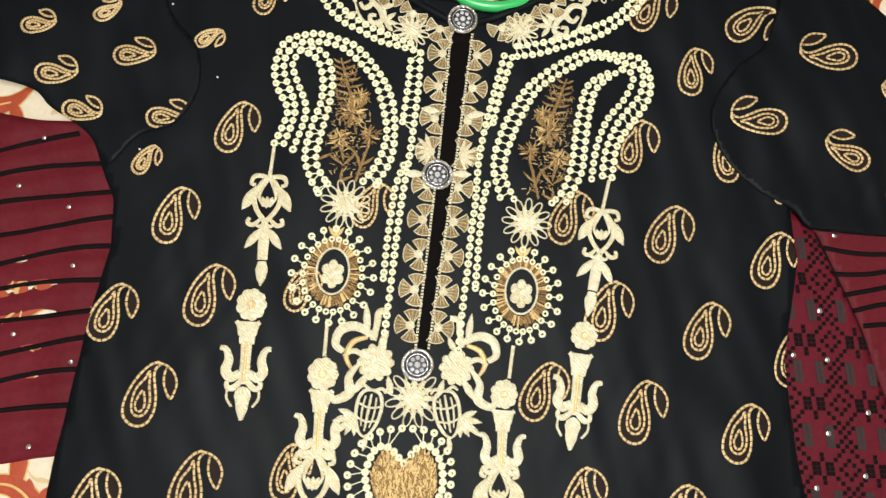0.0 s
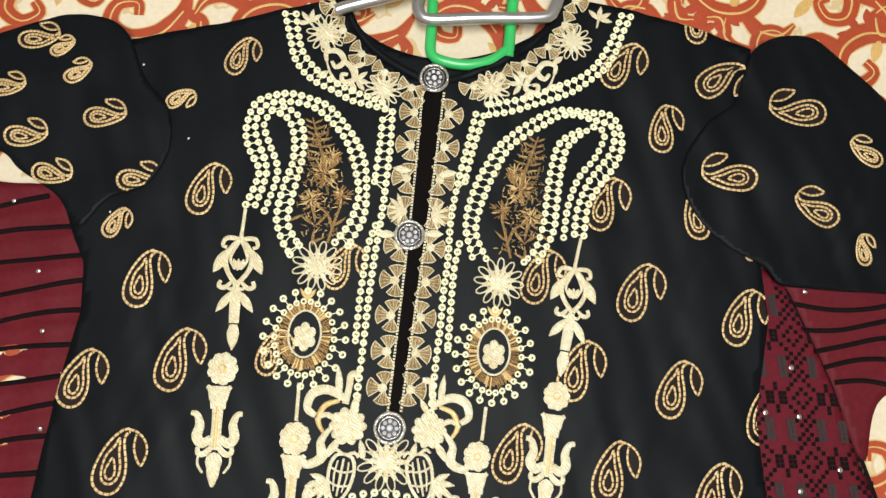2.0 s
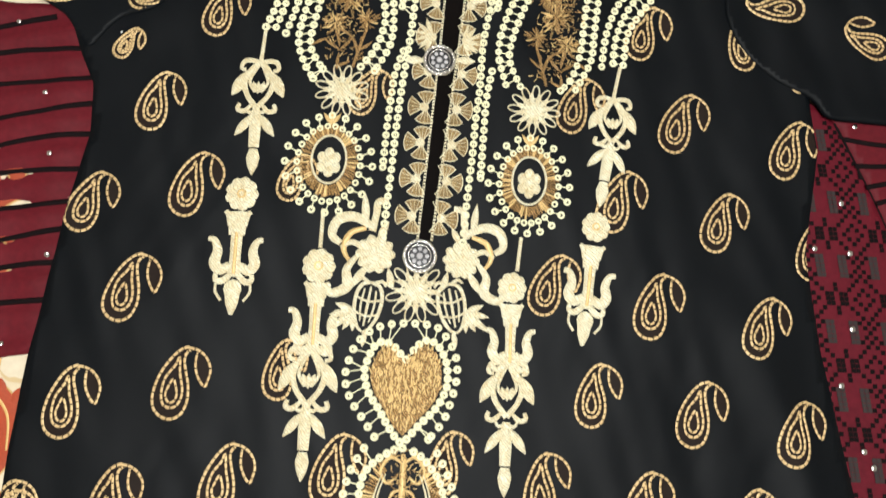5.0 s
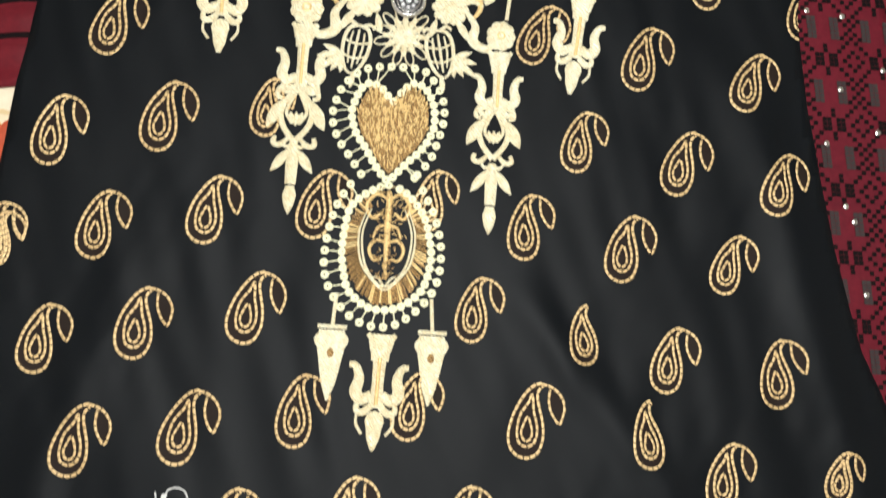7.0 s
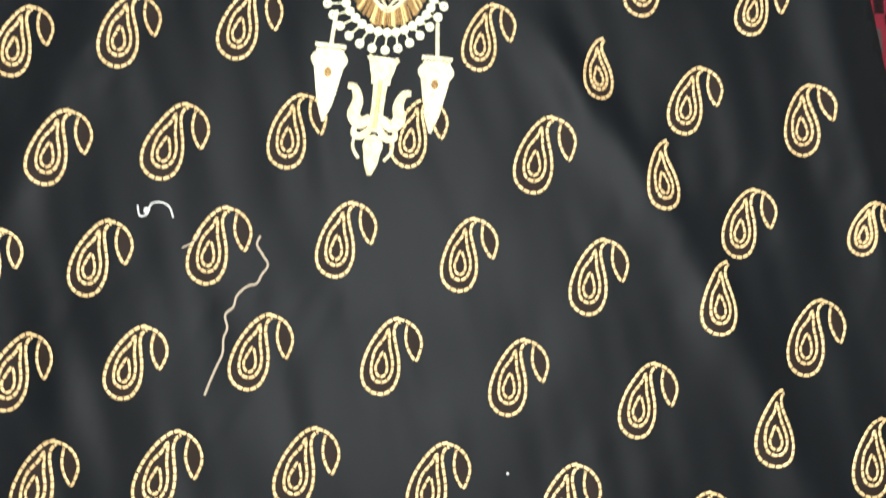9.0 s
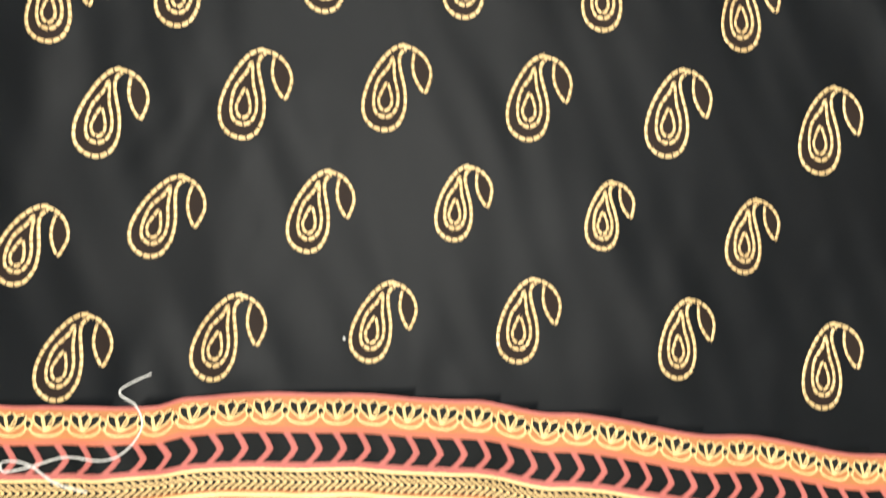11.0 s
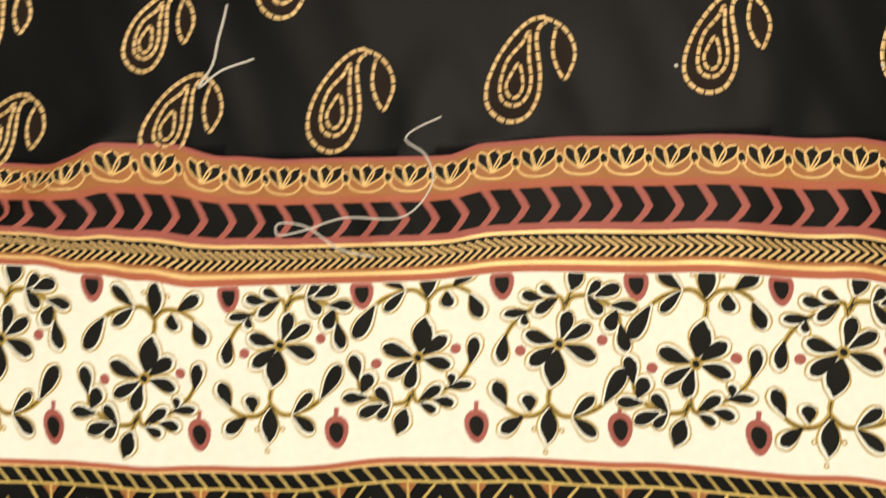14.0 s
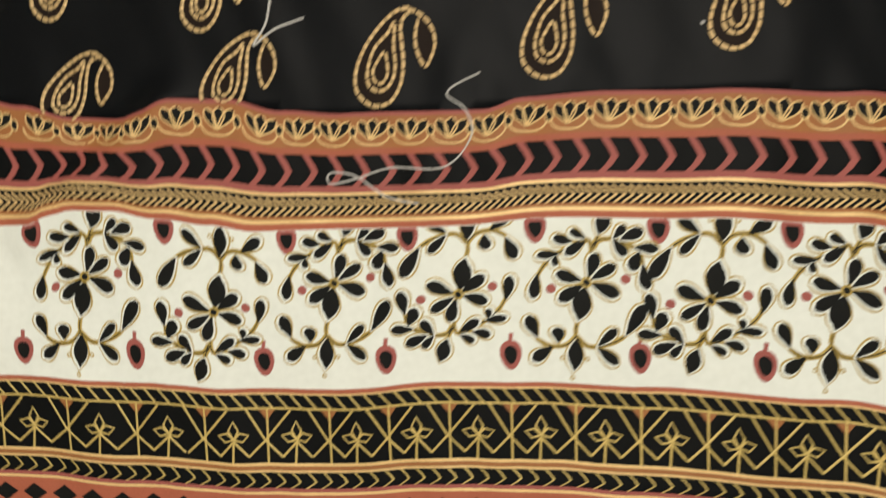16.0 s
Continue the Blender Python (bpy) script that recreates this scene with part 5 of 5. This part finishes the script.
def sprig_print(u, v, flip):
    """A six-petalled flower with a full spray on one side and a thin one on the other."""
    f = -1 if flip else 1

    def lay(x, y):
        return hem_lay(u + x * f * 0.95, max(v - y * f, 54.0))
    sh = Sheet(lay)
    for line in FULL_STEMS + THIN_STEMS:
        sh.stroke(line, [2.9, 2.2, 2.4, 1.8], 0.04, 0.50, m=1, step=1.6)
        sh.stroke(line, [0.8, 0.6, 0.7, 0.4], 0.05, 0.60, m=0, step=1.6)
    for x0, y0, x1, y1, w in FULL_LEAVES + THIN_LEAVES:
        drop(sh, x0, y0, x1, y1, w)
    drop(sh, 6, 22, 10.5, 33, 7.0, True)
    drop(sh, -5.2, -26.5, -7, -41, 7.6, True)
    for a, l, w in ((69, 11.8, 5.6), (31, 13.4, 4.7), (-19, 13.4, 6.2), (214, 13.4, 5.6), (166, 12.2, 5.6)):
        c, n = math.cos(radians(a)), math.sin(radians(a))
        drop(sh, 2.4 * c, 2.4 * n, (2.4 + l) * c, (2.4 + l) * n, w)
    drop(sh, -0.8, -2.6, -4.4, -17.5, 9.4, True)
    sh.disc(0, 0, 2.6, 0.08, 0.86, 10, m=1)
    sh.disc(0, 0, 1.6, 0.06, 0.98, 10, m=0)
    for x, y in ((-12.2, -35.4), (-0.5, -35.4), (-7.8, -44.5)):
        sh.ring(x, y, 0.9, 0.7, 0.05, 0.5, m=1, n=8)
    part("flower_print", sh, (PRINTBLACK, PRINTGOLD, CREAM), hem_panel)
    for x, y in ((-16.6, -3.2), (18.3, 2)):
        part("dot_print", Sheet(lay).disc(x, y, 2.5, 0.08, 0.42, 9, ry=2.2, turn=0.5), ROSE, hem_panel)


def bud(u, v, up=False):
    sh = Sheet(hem_lay)
    o = [(u + 5.0 * math.sin(2 * math.pi * i / 16) * (1 - 0.22 * math.cos(2 * math.pi * i / 16)), v + 7.2 * math.cos(2 * math.pi * i / 16)) for i in range(16)]
    if up:
        o = [(x, max(y, 53.8)) for x, y in o]
    sh.fill(o, 0.42, 0)
    sh.fill([(u + (x - u) * 0.6, v + (y - v) * 0.62) for x, y in o], 0.55, 1)
    if not up:
        sh.stroke([(u, v - 6.6), (u + 0.4, v - 10.5)], [1.8, 2.2], 0.06, 0.4, m=0, step=1)
    part("bud_print", sh, (ROSE, PRINTBLACK), hem_panel)


for i, (u, v) in enumerate([(-371, 94), (-312, 83), (-248, 94), (-188, 79), (-130, 87), (-72, 83), (-18, 90), (38, 82), (92, 89), (146, 82), (200, 89), (254, 82), (308, 89)]):
    if i:
        sprig_print(u, v, i % 2 == 0)
    for x, y, up in ((u + 23, 117, False), (u - 22, 58, True)):
        if U0 + 6 < x < U1 - 6:
            bud(x, y, up)

# lattice bands
u = U0 - 6
n = 0
slant = Sheet(hem_lay)
while u < U1:
    slant.stroke([(u, 133.2), (u + 5.4, 139.8)], 0.95, 0.12, 0.4, sharp=True)
    u += 7.3
tagged(part("slant_print", slant, GOLDLINE, hem_panel, "slanted gold lines on black"), kind="stuff")


def lattice(u, w):
    """One unit: crossing rays, a post, and a four-petalled flower on a stem."""
    sh = Sheet(hem_lay)
    g = dict(rise=0.12, base=0.4, sharp=True)
    for line in ([(u + 1.5, 140.5), (u + 1, 167)], [(u - 9, 140.5), (u, 156)], [(u + 13, 141), (u, 156)], [(u, 156), (u + w * 0.27, 164)], [(u, 156), (u - w * 0.27, 164)],
                 [(u + w * 0.27, 164), (u + w * 0.5, 156.5)], [(u + w * 0.73, 164), (u + w * 0.5, 156.5)], [(u + w * 0.5, 156), (u + w * 0.47, 167)]):
        sh.stroke(line, 1.1, **g)
    for a in (90, 165, 15):
        r = radians(a)
        c, d = (u + w * 0.5, 155.5), (math.cos(r) * 0.95, -math.sin(r))
        nrm = (-d[1], d[0])
        L, h = (9.0 if a == 90 else 8.0), 2.4
        tip, l1, l2 = (c[0] + d[0] * L, c[1] + d[1] * L), (c[0] + d[0] * L * 0.5 + nrm[0] * h, c[1] + d[1] * L * 0.5 + nrm[1] * h), (c[0] + d[0] * L * 0.5 - nrm[0] * h, c[1] + d[1] * L * 0.5 - nrm[1] * h)
        sh.stroke([c, l1, tip, l2, c], 1.0, **g)
    sh.fill([(u - 2.6, 140.8), (u + 5.4, 140.8), (u + 1.5, 146)], 0.38, 1)
    part("lattice_print", sh, (GOLDLINE, OCHRE), hem_panel)


posts = [-365, -329, -293, -258, -227, -196, -167, -138] + [-109 + 29.3 * k for k in range(16)]
for p, w in zip(posts, posts[1:]):
    if w < U1:
        lattice(p, w - p)
u = U0
while u < U1 - 4:
    chevron(u + 4, 172, 179.6, 1.1, GOLDLINE, 3.6)
    u += 7.6
u = -366.0
while u < U1 - 6:
    sh = Sheet(hem_lay)
    sh.fill([(u - 6.6, 190.6), (u - 3, 188), (u, 185.8), (u + 3, 188), (u + 6.6, 190.6), (u + 3, 193.2), (u, 195.4), (u - 3, 193.2)], 0.5)
    part("diamond_print", sh, PRINTBLACK, hem_panel)
    u += 16.0
u = U0
last = Sheet(hem_lay)
while u < U1:
    last.stroke([(u, 200.5), (u + 5, 209)], 1.0, 0.12, 0.4, sharp=True)
    u += 6
tagged(part("slant_print", last, GOLDLINE, hem_panel, "slanted gold lines on black"), kind="stuff")


# ---- loose threads and lint on the kurta ----
def thread(pts, w, label, mat=THREAD):
    ob = new("loose_thread", Sheet().stroke(pts, w, 0.6, 0.5, step=1.5).mesh("loose_thread", mat))
    tagged(ob, label, "thread", "loose threads on the kurta")


TAN = shade("tan_thread", (0.40, 0.33, 0.24), 0.7)
thread([(-131, -577), (-129, -583), (-125, -581), (-124, -576), (-119, -574), (-114, -576), (-111, -582)], 1.0, "short curled white thread on black cloth")
thread([(-127, -579), (-124, -580)], 3.0, "small white lint tuft on black cloth")
thread([(-62, -587), (-63.5, -592), (-60, -597), (-56, -603), (-59, -609), (-61, -614), (-66, -616), (-71, -622), (-72, -628), (-76, -633), (-74, -640), (-75.5, -646), (-75, -654), (-77.5, -662), (-80, -670), (-82, -678)], 1.3, "long tan crinkled thread on black cloth", TAN)
thread([(-104, -598), (-98, -594), (-95, -588)], 0.9, "short tan thread beside a paisley", TAN)
thread([(-116, -920), (-131, -928), (-123, -936), (-121, -948), (-134, -961), (-158, -960), (-174, -964), (-187, -966), (-187, -961), (-175, -963), (-161, -973), (-146, -977)], 0.8, "long looped white thread across the hem border")
thread([(-206, -866), (-210, -880), (-213, -892), (-220, -901), (-208, -894), (-195, -890)], 1.0, "forked white thread near the hem")
thread([(345, -8), (350, -12), (347, -18), (352, -8), (358, -6)], 1.0, "curled white thread on the black sleeve")
for x, y in ((-202, -5), (-163, -60), (-213, -118), (90, -706), (-20, -905), (60, -910), (310, -12)):
    ob = new("lint", Sheet().disc(x, y, 0.9, 0.5, 0.6, 6).mesh("lint", THREAD))
    tagged(ob, "tiny white lint speck on black cloth", "lint", "lint specks")
